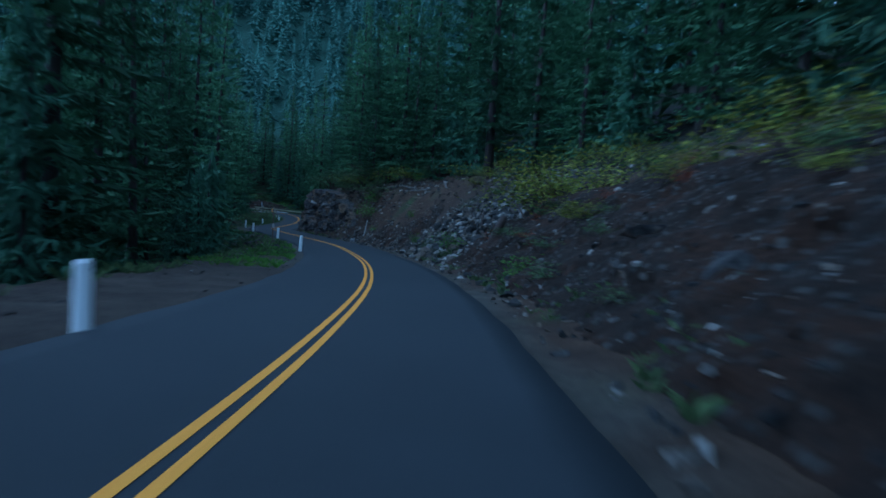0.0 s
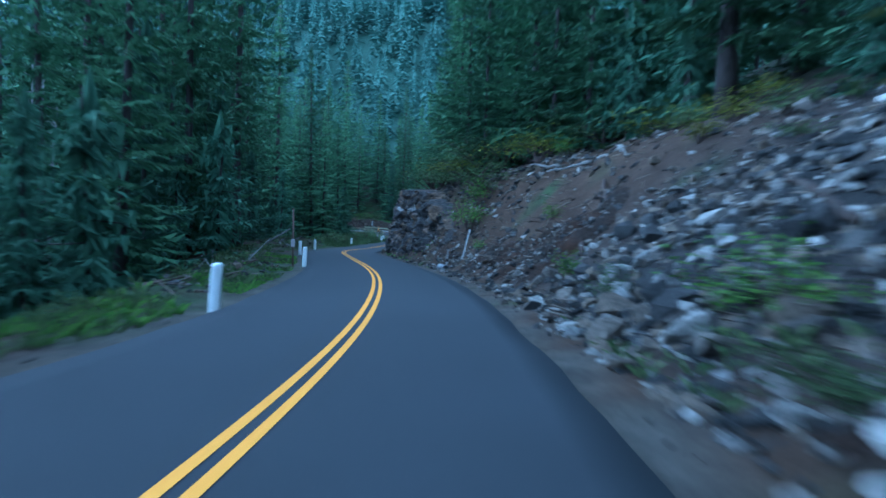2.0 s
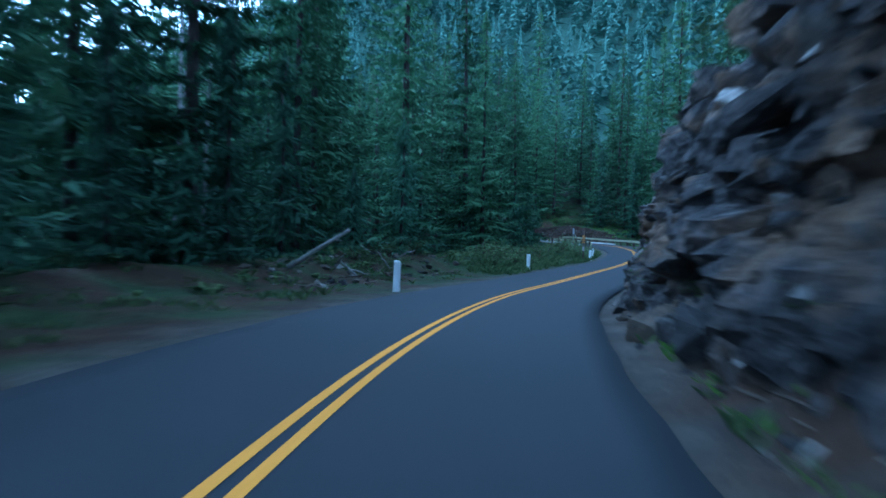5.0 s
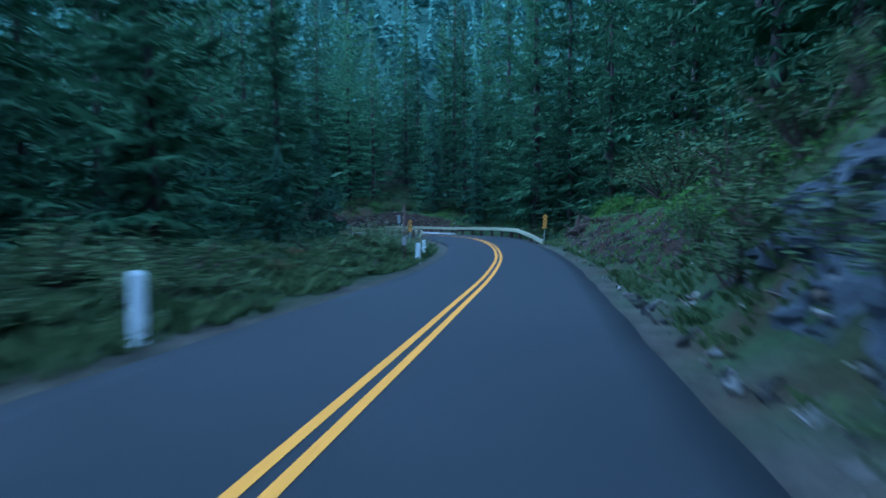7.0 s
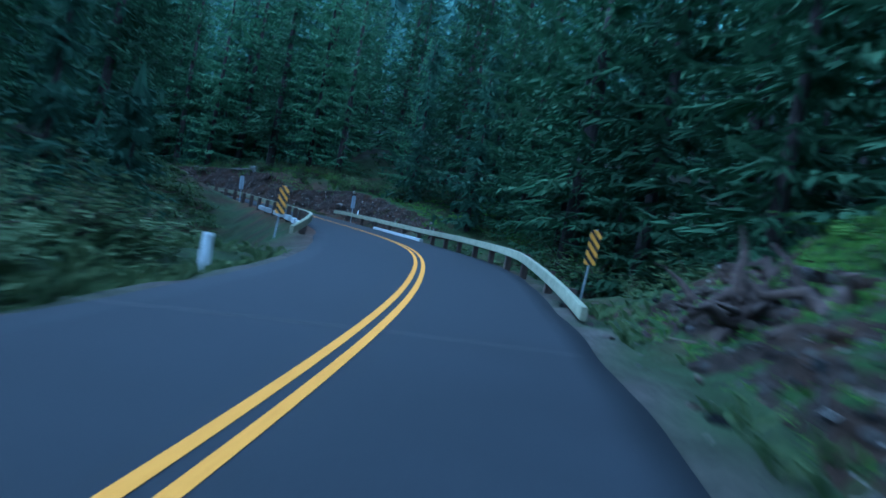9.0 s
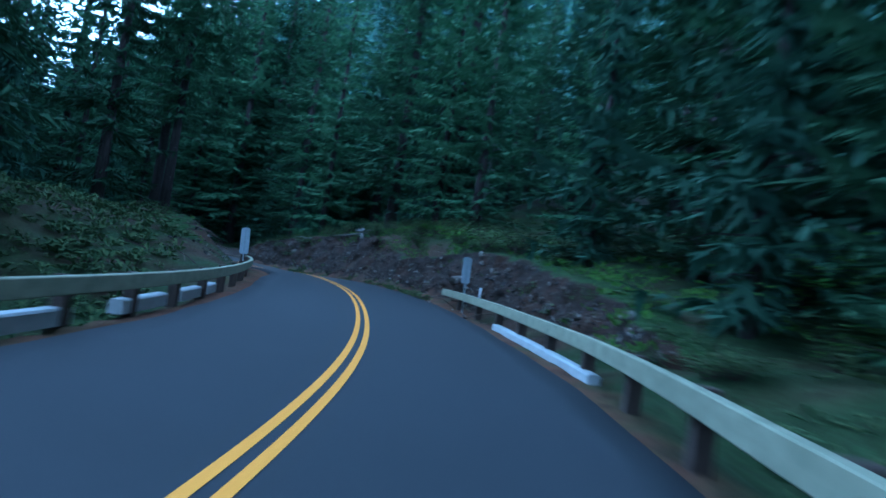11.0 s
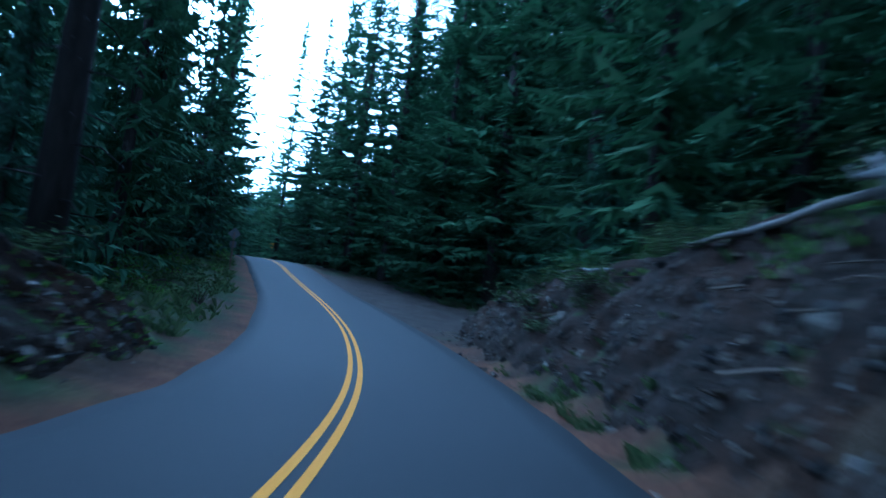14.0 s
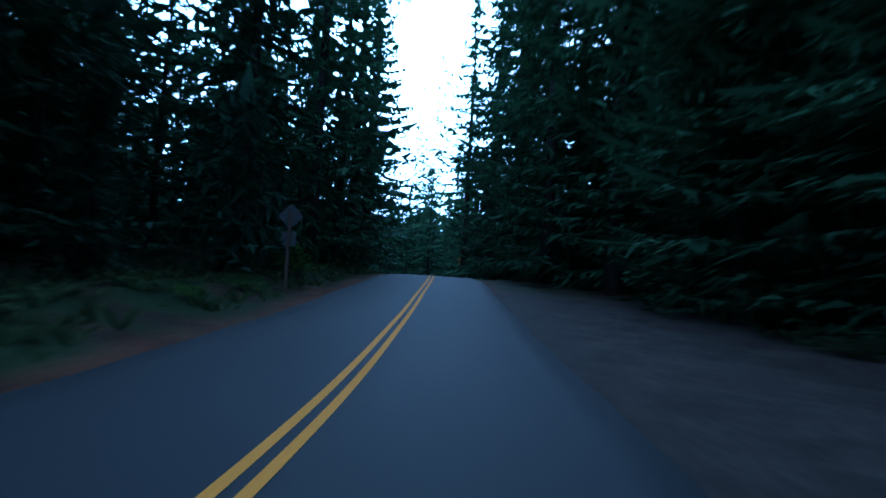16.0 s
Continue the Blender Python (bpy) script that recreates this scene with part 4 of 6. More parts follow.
# the woods behind the first rows, then the far slopes
MIDDLE = [fir_meshes(31, 30, 4.6, 0.5, 27, 5, 1.3, 0.3, 0.36, 1, 0.26, 3, False), fir_meshes(32, 34, 5.0, 0.8, 29, 5, 1.2, 0.34, 0.36, 1, 0.26, 3, False), fir_meshes(33, 26, 4.3, 0.2, 25, 5, 1.3, 0.26, 0.36, 1, 0.26, 3, False)]
r2 = np.random.RandomState(8)
cx, cy = r2.uniform(-230, 75, 9000), r2.uniform(-50, 275, 9000)
cz, cs, cu = ground_height(cx, cy)
ok = (np.abs(cu) > 18.5) & (np.abs(cu) < np.where((cs < 75) & (cu < 0), 34, np.where(cs > 150, 60, 50))) & ((cs < 146) | (r2.uniform(0, 1, 9000) < np.where(cu < 0, 1.0, 1.0))) & (cy > -5) & (cx < 30)
spots, kept = [], {}
for x, y, z in zip(cx[ok], cy[ok], cz[ok]):
    cell = (int(x / 4.7), int(y / 4.7))
    if cell in kept or len(spots) >= 560 or (in_gap(x, y) and x > -150):
        continue
    kept[cell] = 1
    spots.append((x, y, z, r2.uniform(0.5, 0.85) if y > 160 and -75 < x < -28 else r2.uniform(0.6, 1.2), r2.randint(3)))
for x in range(-215, -92, 6):
    for row in range(5):
        px, py = x + r2.uniform(-2, 2), 168 - 7 * row + r2.uniform(-2.5, 2.5) + 0.02 * (x + 92)
        q = road_place(np.array([px]), np.array([py]))[1][0]
        if abs(q) > 12 and px > -160:
            spots.append((px, py, drop(px, py), r2.uniform(0.75, 1.15), r2.randint(3)))
for x in range(-178, -72, 6):
    for row in range(5):
        px, py = x + r2.uniform(-2, 2), 194 + 7 * row + r2.uniform(-2.5, 2.5)
        q = road_place(np.array([px]), np.array([py]))[1][0]
        if abs(q) > 12 and not in_gap(px, py):
            spots.append((px, py, drop(px, py), r2.uniform(0.75, 1.05), r2.randint(3)))
woods("conifer_woods", "dense dark conifer woods behind the road", spots, [m[1] for m in MIDDLE], WOODFIR, 9)


def trunk_tri():
    v, f = tube([(0, 0, -1), (0, 0, 9), (0, 0, 17)], [0.24, 0.15, 0.04], 4, False)
    return mesh_from("stem", v, f)


woods("conifer_stems", "bare trunks within the conifer woods", spots, [trunk_tri()], BARK, 9)


def far_fir(seed):
    """A whole fir for far slopes: tiers of overlapping drooping sprays."""
    r = random.Random(seed)
    v, f = [], []
    for lay in range(15):
        z, rad = 1.2 + 1.62 * lay, 5.0 * (1 - lay / 15.8) * r.uniform(0.8, 1.2)
        for k in range(5):
            a = 6.2832 * k / 5 + lay * 1.9 + r.uniform(-0.5, 0.5)
            w = r.uniform(0.45, 0.75)
            out = rad * r.uniform(0.55, 1.25)
            n = len(v)
            v += [(math.cos(a - w) * rad * 0.36, math.sin(a - w) * rad * 0.36, z + r.uniform(0.5, 1.6)), (math.cos(a + w) * rad * 0.36, math.sin(a + w) * rad * 0.36, z + r.uniform(0.5, 1.6)), (math.cos(a) * out, math.sin(a) * out, z + r.uniform(-1.2, 0.3))]
            f.append((n, n + 1, n + 2))
    n = len(v)
    v += [(-0.45, 0, 20), (0.45, 0.2, 20), (0, 0, 27.5)]
    f.append((n, n + 1, n + 2))
    v = [(x, y, z * 0.74) for x, y, z in v]
    return mesh_from("far_fir", v, f)


fx, fy = r2.uniform(-640, 170, 40000), r2.uniform(-30, 660, 40000)
fz, fs_, fu = ground_height(fx, fy)
ok = (np.abs(fu) > 60) & (np.abs(fu) < 520) & ((fy > 40) | (fx < -50))
spots, kept = [], {}
for x, y, z, u in zip(fx[ok], fy[ok], fz[ok], fu[ok]):
    size = 5.9 if abs(u) < 150 and y < 240 and u > 0 else 8.4
    cell = (int(x / size), int(y / size))
    if cell in kept or len(spots) >= 11000:
        continue
    kept[cell] = 1
    valley = abs(u) < 150 and y < 240 and x > -150 and u > 0
    if valley and (int(x / 5.9) + int(y / 5.9)) % 3 == 0:
        continue
    spots.append((x, y, z, r2.uniform(0.6, 1.15) if valley else r2.uniform(0.7, 1.35), r2.randint(3), valley))
near = [a for a in spots if a[5]]
spots = [a for a in spots if not a[5]]
VALLEY = [fir_meshes(51, 28, 4.4, 0.4, 19, 5, 0.7, 0.3, 0.42, 1, 0.34, 2, False), fir_meshes(52, 31, 4.7, 0.4, 20, 5, 0.7, 0.3, 0.42, 1, 0.34, 2, False)]
woods("valley_forest", "dense conifer forest filling the valley below the road", near, [m[1] for m in VALLEY], WOODFIR, 12)
woods("mountain_forest", "conifer forest covering the far mountainside, paled to blue-green for haze", spots, [far_fir(1), far_fir(2), far_fir(3)], HAZEFIR, 10)


# ---- rock face and raw banks beside the road ----
OUTCROP = rough_material("blue_grey_rock", (0.014, 0.015, 0.018), (0.070, 0.073, 0.082), 3.2, 0.9, 0.9, 0.1)


def blocky(p, size, seed):
    """A step of -1 to 1 for the block of rock that the place lies in."""
    q = noise.voronoi(Vector(p) / size + Vector((seed * 7.1, seed * 3.3, 0)))[1][0]
    return noise.noise(q * 9.17 + Vector((seed, 0, 0))) * 1.6


BANKS = []


def rough_bank(name, label, category, s0, s1, side, high, toe, lean, material, jut, cell, step=0.3, crest=1.6, stretch=(1, 1), soft=False):
    """A broken face from the road's verge up: high(s) its height, toe(s) its foot past the edge, lean how far it falls back per metre."""
    ss = np.arange(s0, s1 + step, step)
    last = len(ss)

    def face(s, h, i):
        """How far past the road's edge the face lies, and how far its blocks lift it."""
        fade = min(1, (i + 0.5) / 5, (last - i - 0.5) / 5)
        q = (s / stretch[0], h / stretch[1], 0.0)
        off = jut * fade * (blocky(q, cell, 1) + 0.55 * blocky(q, cell * 0.42, 2) + 0.25 * blocky(q, cell * 0.2, 3))
        if soft:
            w = Vector((s, h * 1.3, side * 5.0)) / cell
            off = jut * fade * (1.2 * noise.noise(w) + 0.9 * noise.noise(w * 2.3) + 0.45 * noise.noise(w * 5.1) + 0.16 * noise.noise(w * 10.7) + 0.20 * blocky(q, cell * 0.4, 2))
        d = toe(s) + lean * max(h, 0) ** 1.05 + (1 - fade) * 0.9
        return d, off * min(1.0, 0.35 + h), 0.35 * jut * fade * blocky((s, h, 4), cell, 5)

    rows = 0
    v = []
    n = 26
    for i, s in enumerate(ss):
        h1 = high(s)
        col = []
        for k in range(n + 3):
            t = min(k, n) / n
            h = -0.6 + (h1 + 0.6) * t
            past = 0.0
            if k > n:
                past = crest * (k - n) / 2
            d, off, up = face(s, h, i)
            if k > n:
                h += 0.12 - 0.35 * (k - n - 1)
            p = on_road(float(s), side * (2.85 + max(d + past + off, 0.25)))
            col.append((p[0], p[1], p[2] + h + up * t))
        rows = len(col)
        v += col
    idx = np.arange(len(ss) * rows).reshape(len(ss), rows)
    f = np.stack([idx[:-1, :-1], idx[1:, :-1], idx[1:, 1:], idx[:-1, 1:]], -1).reshape(-1, 4)
    if side > 0:
        f = f[:, ::-1]
    me = mesh_from(name, np.array(v), f, soft)
    me.materials.append(material)
    BANKS.append((s0, s1, step, side, high, face))
    return tagged(new(name, me), label, category)


def table(*pairs):
    xs, ys = [p[0] for p in pairs], [p[1] for p in pairs]
    return lambda s: float(np.interp(s, xs, ys))


cliff = rough_bank("cliff", "broken brown and grey rock face beside the road", "cliff", 62, 103, -1, table((62, 1.2), (66, 3.0), (72, 4.6), (80, 5.2), (92, 5.2), (98, 4.2), (103, 1.8)),
           table((62, 2.0), (70, 1.3), (80, 0.8), (88, 0.55), (95, 0.55), (103, 1.0)), 0.27, CLIFF, 0.5, 1.0, 0.2, 2.6, (1.4, 0.8))
earth = rough_bank("earth_bank", "raw brown earth bank with stones and roots", "bank", 161, 211, -1, table((161, 0.4), (165, 1.3), (168, 1.7), (172, 2.1), (177, 2.4), (182, 1.9), (185, 1.7), (190, 2.9), (195, 3.3), (203, 2.5), (208, 1.5), (211, 0.3)),
           table((161, 2.4), (168, 1.9), (174, 1.45), (184, 1.1), (196, 0.9), (206, 0.9), (211, 1.6)), 0.5, EARTH, 0.20, 1.3, 0.2, 1.8, soft=True)
mound = rough_bank("earth_mound", "dark mound of earth and debris behind the rail", "mound", 179, 201, 1, table((179, 0.4), (183, 1.2), (188, 2.1), (194, 2.3), (198, 1.5), (201, 0.3)),
           table((179, 2.6), (186, 1.9), (192, 1.2), (201, 1.0)), 0.7, EARTH, 0.24, 1.2, 0.2, 2.2, soft=True)
mossy = rough_bank("mossy_bank", "low earth bank with torn roots and stones under moss", "bank", 112, 138.5, -1, table((112, 0.4), (116, 1.4), (122, 2.0), (129, 1.8), (133, 1.6), (137, 1.4), (138.5, 0.3)),
           table((112, 1.3), (122, 1.2), (132, 1.15), (138.5, 1.3)), 0.85, MOSSY, 0.30, 0.9, 0.2, 1.4, soft=True)

rough_bank("rock_outcrop", "blue-grey rock outcrop in the mossy slope", "rock outcrop", 101.5, 111, -1, table((101.5, 1.2), (104, 2.3), (107.5, 2.5), (109.5, 1.6), (111, 0.4)),
           table((103, 1.0), (108, 1.3), (116, 1.6)), 0.55, OUTCROP, 0.34, 0.75, 0.16, 1.6, (1.2, 0.9))


slope_a = rough_bank("earth_slope", "raw brown earth slope with stones and dark hollows", "slope", -8, 33, -1, table((-8, 3.4), (20, 4.0), (28, 3.8), (33, 1.2)),
           table((-8, 1.0), (33, 1.1)), 1.3, RAWSLOPE, 0.42, 1.2, 0.18, 2.0, soft=True)
slope_b = rough_bank("earth_slope", "bare rusty brown earth slope with scattered stones", "slope", 46.5, 63.5, -1, table((46.5, 1.6), (50, 4.0), (57, 4.3), (61, 3.4), (63.5, 1.5)),
           table((46.5, 1.4), (55, 1.2), (63.5, 1.2)), 1.22, RAWSLOPE, 0.36, 1.1, 0.18, 2.0, soft=True)


# ---- stones ----
def rock_mesh(seed, flat=0.65, chips=9):
    r = random.Random(seed)
    bm = bmesh.new()
    # a broken block: the hull of scattered corners, a few of them sheared flat
    for _ in range(chips):
        q = Vector((r.gauss(0, 1), r.gauss(0, 1), r.gauss(0, 1))).normalized()
        bm.verts.new((max(-0.85, min(0.85, q.x * 1.2)), max(-0.62, min(0.62, q.y)), q.z * flat * 1.15))
    bmesh.ops.convex_hull(bm, input=bm.verts[:])
    bmesh.ops.dissolve_limit(bm, angle_limit=0.25, verts=bm.verts[:], edges=bm.edges[:])
    me = bpy.data.meshes.new("stone")
    bm.to_mesh(me)
    bm.free()
    me.materials.append(ROCK)
    return me


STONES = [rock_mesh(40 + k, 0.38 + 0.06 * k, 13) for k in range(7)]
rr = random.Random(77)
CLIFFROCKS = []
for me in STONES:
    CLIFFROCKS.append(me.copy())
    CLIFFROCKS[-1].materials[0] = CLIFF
face_inv = cliff.matrix_basis.inverted()
for k in range(230):
    s, h = rr.uniform(64, 100), 5.0 * rr.random() ** 1.3
    if h > np.interp(s, [62, 66, 72, 80, 92, 98, 103], [1.0, 2.7, 4.3, 4.9, 4.9, 3.9, 1.5]):
        continue
    d = np.interp(s, [62, 70, 80, 88, 95, 103], [2.0, 1.3, 0.8, 0.55, 0.55, 1.0]) + 0.27 * h + rr.uniform(-0.15, 0.25)
    size = rr.choice((0.16, 0.22, 0.3, 0.42, 0.6)) * rr.uniform(0.8, 1.3)
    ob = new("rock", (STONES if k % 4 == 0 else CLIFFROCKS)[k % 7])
    ob.parent = cliff
    p = at_road(s, -2.85 - d, h)
    ob.matrix_local = face_inv @ pose(p.x, p.y, p.z, rr.uniform(-40, 40), rr.uniform(-40, 40), rr.uniform(0, 360)) @ Matrix.Diagonal((size, size, size, 1))
def bank_spots(r, bank, count, small, large, sink=0.1):
    """Places on a bank's face."""
    s0, s1, step, side, high, face = BANKS[bank]
    out = []
    for _ in range(count):
        s = r.uniform(s0 + 1, s1 - 1)
        h = high(s) * r.random()
        d, off, up = face(s, h, (s - s0) / step)
        p = at_road(s, side * (2.85 + d + off), h + up * (h + 0.6) / (high(s) + 0.6))
        size = small + (large - small) * r.random() ** 2.5
        out.append(pose(p.x, p.y, p.z - sink * size, r.uniform(-40, 40), r.uniform(-40, 40), r.uniform(0, 360)) @ Matrix.Diagonal((size, size, size, 1)))
    return out


for host, bank, count in ((slope_a, 5, 260), (slope_b, 6, 200), (mossy, 3, 110), (earth, 1, 190), (mound, 2, 60)):
    for k, m in enumerate(bank_spots(rr, bank, count, 0.05, 0.18)):
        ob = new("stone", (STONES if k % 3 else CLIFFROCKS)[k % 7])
        ob.parent = host
        ob.matrix_local = host.matrix_basis.inverted() @ m
slide = thing("rock_slide", "slide of broken grey rocks down the roadside slope", "rock slide", Matrix.Translation(at_road(42, -8)), kind="stuff")
slide_inv = slide.matrix_basis.inverted()


def slide_density(s, d):
    """How thick the stones lie on the slope."""
    core = math.exp(-((s - 38.5) / 8.5) ** 4) * (1 if d > 0.6 else 0.4)
    upper = math.exp(-((s - 57) / 6) ** 2) * (0.5 if d > 6 or d < 2.5 else 0.2)
    return max(core, upper, 0.16 if d < 2.2 else 0.06)


def slope_spot(r, s0, s1, side, d0, d1, dens=None):
    while True:
        s, d = r.uniform(s0, s1), d0 + (d1 - d0) * r.random() ** 1.2
        if dens is None or r.random() < dens(s, d):
            return s, side * (2.85 + d), d


for k in range(290):
    s, u, d = slope_spot(rr, 28, 51, -1, 0.9, 10.5, slide_density)
    g = on_ground(s, u)
    size = rr.choice((0.13, 0.17, 0.21, 0.27, 0.36)) * rr.uniform(0.8, 1.3)
    ob = new("stone", STONES[k % 7])
    ob.parent = slide
    ob.matrix_local = slide_inv @ pose(g.x, g.y, g.z + size * 0.30, rr.uniform(-35, 35), rr.uniform(-35, 35), rr.uniform(0, 360)) @ Matrix.Diagonal((size, size, size, 1))


def scatter_mesh(name, label, category, shapes, spots, material):
    """Small loose things past counting, joined."""
    data = []
    for me in shapes:
        v = np.empty(len(me.vertices) * 3)
        me.vertices.foreach_get("co", v)
        data.append((v.reshape(-1, 3), [tuple(p.vertices) for p in me.polygons]))
    vs, fs, n = [], [], 0
    for k, m in enumerate(spots):
        v, f = data[k % len(data)]
        a = np.array(m)
        w = v @ a[:3, :3].T + a[:3, 3]
        vs.append(w)
        fs += [tuple(i + n for i in p) for p in f]
        n += len(w)
    me = mesh_from(name, np.concatenate(vs), fs)
    me.materials.append(material)
    return tagged(new(name, me), label, category, kind="stuff")


def pebble(seed):
    r = random.Random(seed)
    bm = bmesh.new()
    # a broken chip: the hull of a few corners
    for _ in range(9):
        q = Vector((r.gauss(0, 1), r.gauss(0, 1), r.gauss(0, 1))).normalized()
        bm.verts.new((q.x * 1.05, q.y * 0.85, q.z * 0.6))
    bmesh.ops.convex_hull(bm, input=bm.verts[:])
    me = bpy.data.meshes.new("pebble")
    bm.to_mesh(me)
    bm.free()
    return me


PEBBLES = [pebble(k) for k in range(6)]


def stone_spots(r, count, s0, s1, side, d0, d1, small, large, dens=None):
    pts = [slope_spot(r, s0, s1, side, d0, d1, dens) for _ in range(count)]
    xy = on_road(np.array([p[0] for p in pts]), np.array([p[1] for p in pts]))
    z = ground_height(xy[:, 0], xy[:, 1])[0]
    out = []
    for (x, y, _), h in zip(xy, z):
        size = small + (large - small) * r.random() ** 2.5
        out.append(pose(x, y, h + size * 0.15, r.uniform(-30, 30), r.uniform(-30, 30), r.uniform(0, 360)) @ Matrix.Diagonal((size, size, size, 1)))
    return out


spots = stone_spots(rr, 5500, 14, 66, -1, 0.7, 10.5, 0.06, 0.30, slide_density) + stone_spots(rr, 1100, 44, 68, -1, 0.5, 3.0, 0.03, 0.13) + stone_spots(rr, 900, -10, 105, -1, 0.25, 2.2, 0.03, 0.2) + stone_spots(rr, 300, 104, 140, -1, 0.3, 3, 0.03, 0.16)
spots += stone_spots(rr, 500, 170, 212, -1, 0.3, 1.8, 0.02, 0.14) + stone_spots(rr, 350, 42, 60, 1, 1.3, 5, 0.05, 0.28) + stone_spots(rr, 250, 88, 102, 1, 3, 7, 0.05, 0.3) + stone_spots(rr, 200, 0, 40, 1, 0.3, 5, 0.02, 0.1)
spots += stone_spots(rr, 1700, 57, 78, -1, 0.6, 7.0, 0.05, 0.26)
spots += stone_spots(rr, 600, 97, 113, -1, 0.3, 2.4, 0.03, 0.2)
spots += stone_spots(rr, 500, 178, 200, 1, 0.7, 5, 0.03, 0.14)
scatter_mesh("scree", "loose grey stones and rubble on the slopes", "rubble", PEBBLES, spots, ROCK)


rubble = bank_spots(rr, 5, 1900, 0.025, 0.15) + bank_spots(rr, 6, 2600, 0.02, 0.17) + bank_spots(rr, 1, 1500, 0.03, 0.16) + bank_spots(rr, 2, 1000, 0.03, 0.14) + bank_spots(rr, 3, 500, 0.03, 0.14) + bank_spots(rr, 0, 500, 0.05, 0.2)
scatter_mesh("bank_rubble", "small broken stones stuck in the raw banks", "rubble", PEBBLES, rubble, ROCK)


TAN = rough_material("tan_boulder_rock", (0.07, 0.062, 0.052), (0.24, 0.215, 0.18), 3.0, 0.92, 0.9, 0.05)
TANROCKS = []
for me in STONES:
    TANROCKS.append(me.copy())
    TANROCKS[-1].materials[0] = TAN


def boulder(s, u, lift, size, label, turn=0.0):
    g = on_ground(s, u)
    ob = new("boulder", (TANROCKS if s > 100 else CLIFFROCKS)[int(s) % 7])
    ob.matrix_basis = pose(g.x, g.y, g.z + lift, turn * 0.2, turn * 0.15, turn) @ Matrix.Diagonal((size[0], size[1], size[2], 1))
    tagged(ob, label, "boulder", "boulders in the banks")


boulder(176.6, -5.0, 0.15, (0.85, 0.6, 0.55), "large grey boulder set in the earth bank", 20)
boulder(174.3, -5.35, 0.35, (0.45, 0.35, 0.38), "pale tan boulder in the earth bank", 70)
boulder(195.5, -4.9, 0.1, (0.4, 0.35, 0.4), "pale grey boulder jutting from the bank", 130)
boulder(193.0, -4.8, 0.1, (0.3, 0.3, 0.3), "pale grey boulder jutting from the bank", 30)
boulder(201.5, -4.7, 0.1, (0.28, 0.25, 0.28), "pale grey boulder jutting from the bank", 210)
boulder(14.0, -6.6, 0.1, (0.9, 0.7, 0.8), "grey boulder on the earth slope", 15)
boulder(9.0, -5.6, 0.1, (0.7, 0.6, 0.6), "grey boulder on the earth slope", 95)
boulder(46.5, 5.9, 0.05, (0.55, 0.4, 0.5), "grey rock in the roadside grass", 50)
boulder(45.2, 5.4, 0.0, (0.35, 0.3, 0.35), "grey rock in the roadside grass", 10)


# ---- shrubs ----
def shrub_mesh(seed, leaves, size, open_=0.35):
    """Stems and a cloud of small leaves in loose clumps; two meshes of unit height."""
    r = random.Random(seed)
    stems, lv, lf = [], [], []
    clumps = []
    for _ in range(9):
        a, q = r.uniform(0, 6.28), r.uniform(0.25, 1.0)
        tip = Vector((math.cos(a) * 0.55 * q, math.sin(a) * 0.55 * q, r.uniform(0.35, 0.98) * (1.1 - 0.35 * q)))
        mid = tip * 0.5 + Vector((r.uniform(-0.06, 0.06), r.uniform(-0.06, 0.06), 0.08))
        stems.append(tube([(r.uniform(-0.04, 0.04), r.uniform(-0.04, 0.04), -0.08), mid, tip], [0.016, 0.011, 0.004], 4, False))
        clumps += [(mid, 0.20), (tip, 0.24), ((mid + tip) / 2, 0.22)]
    for _ in range(leaves):
        c, w = r.choice(clumps)
        p = c + Vector((r.gauss(0, w * open_ * 1.4), r.gauss(0, w * open_ * 1.4), r.gauss(0, w * open_)))
        d1 = Vector((r.gauss(0, 1), r.gauss(0, 1), r.gauss(0, 0.5))).normalized()
        d2 = d1.cross(Vector((r.gauss(0, 1), r.gauss(0, 1), r.gauss(0, 1)))).normalized()
        ln = size * r.uniform(0.6, 1.3)
        n = len(lv)
        lv += [p - d1 * ln, p + d2 * ln * 0.5, p + d1 * ln, p - d2 * ln * 0.5]
        lf.append((n, n + 1, n + 2, n + 3))
    return merged("stems", stems), mesh_from("leaves", lv, lf)


SHAPES = [shrub_mesh(61, 480, 0.038), shrub_mesh(62, 480, 0.038, 0.42), shrub_mesh(63, 540, 0.034, 0.5), shrub_mesh(64, 1000, 0.023, 0.42), shrub_mesh(65, 1000, 0.022, 0.5)]
for st, le in SHAPES:
    st.materials.append(BROWNWOOD)
LEAVES = {}


def shrub(s, u, high, wide, material, label, k, lift=-0.05):
    g = on_ground(s, u, lift)
    k = 3 + k % 2 if wide > 1.9 else k % 3
    key = (material.name, k)
    m = Matrix.Translation(g) @ Matrix.Rotation(s * 1.7 + u, 4, "Z") @ Matrix.Diagonal((wide, wide, high, 1))
    if key in LEAVES:
        ob = copy_thing(LEAVES[key], m)
        ob["label"] = label
        return ob
    name = "shrub" if material is SHRUB else "bush"
    ob = thing(name, label, name, m, "roadside shrubs" if name == "shrub" else "roadside bushes")
    part("stem", SHAPES[k][0], BROWNWOOD, ob)
    me = SHAPES[k][1].copy()
    me.materials.append(material)
    part("foliage", me, material, ob)
    LEAVES[key] = ob
    return ob


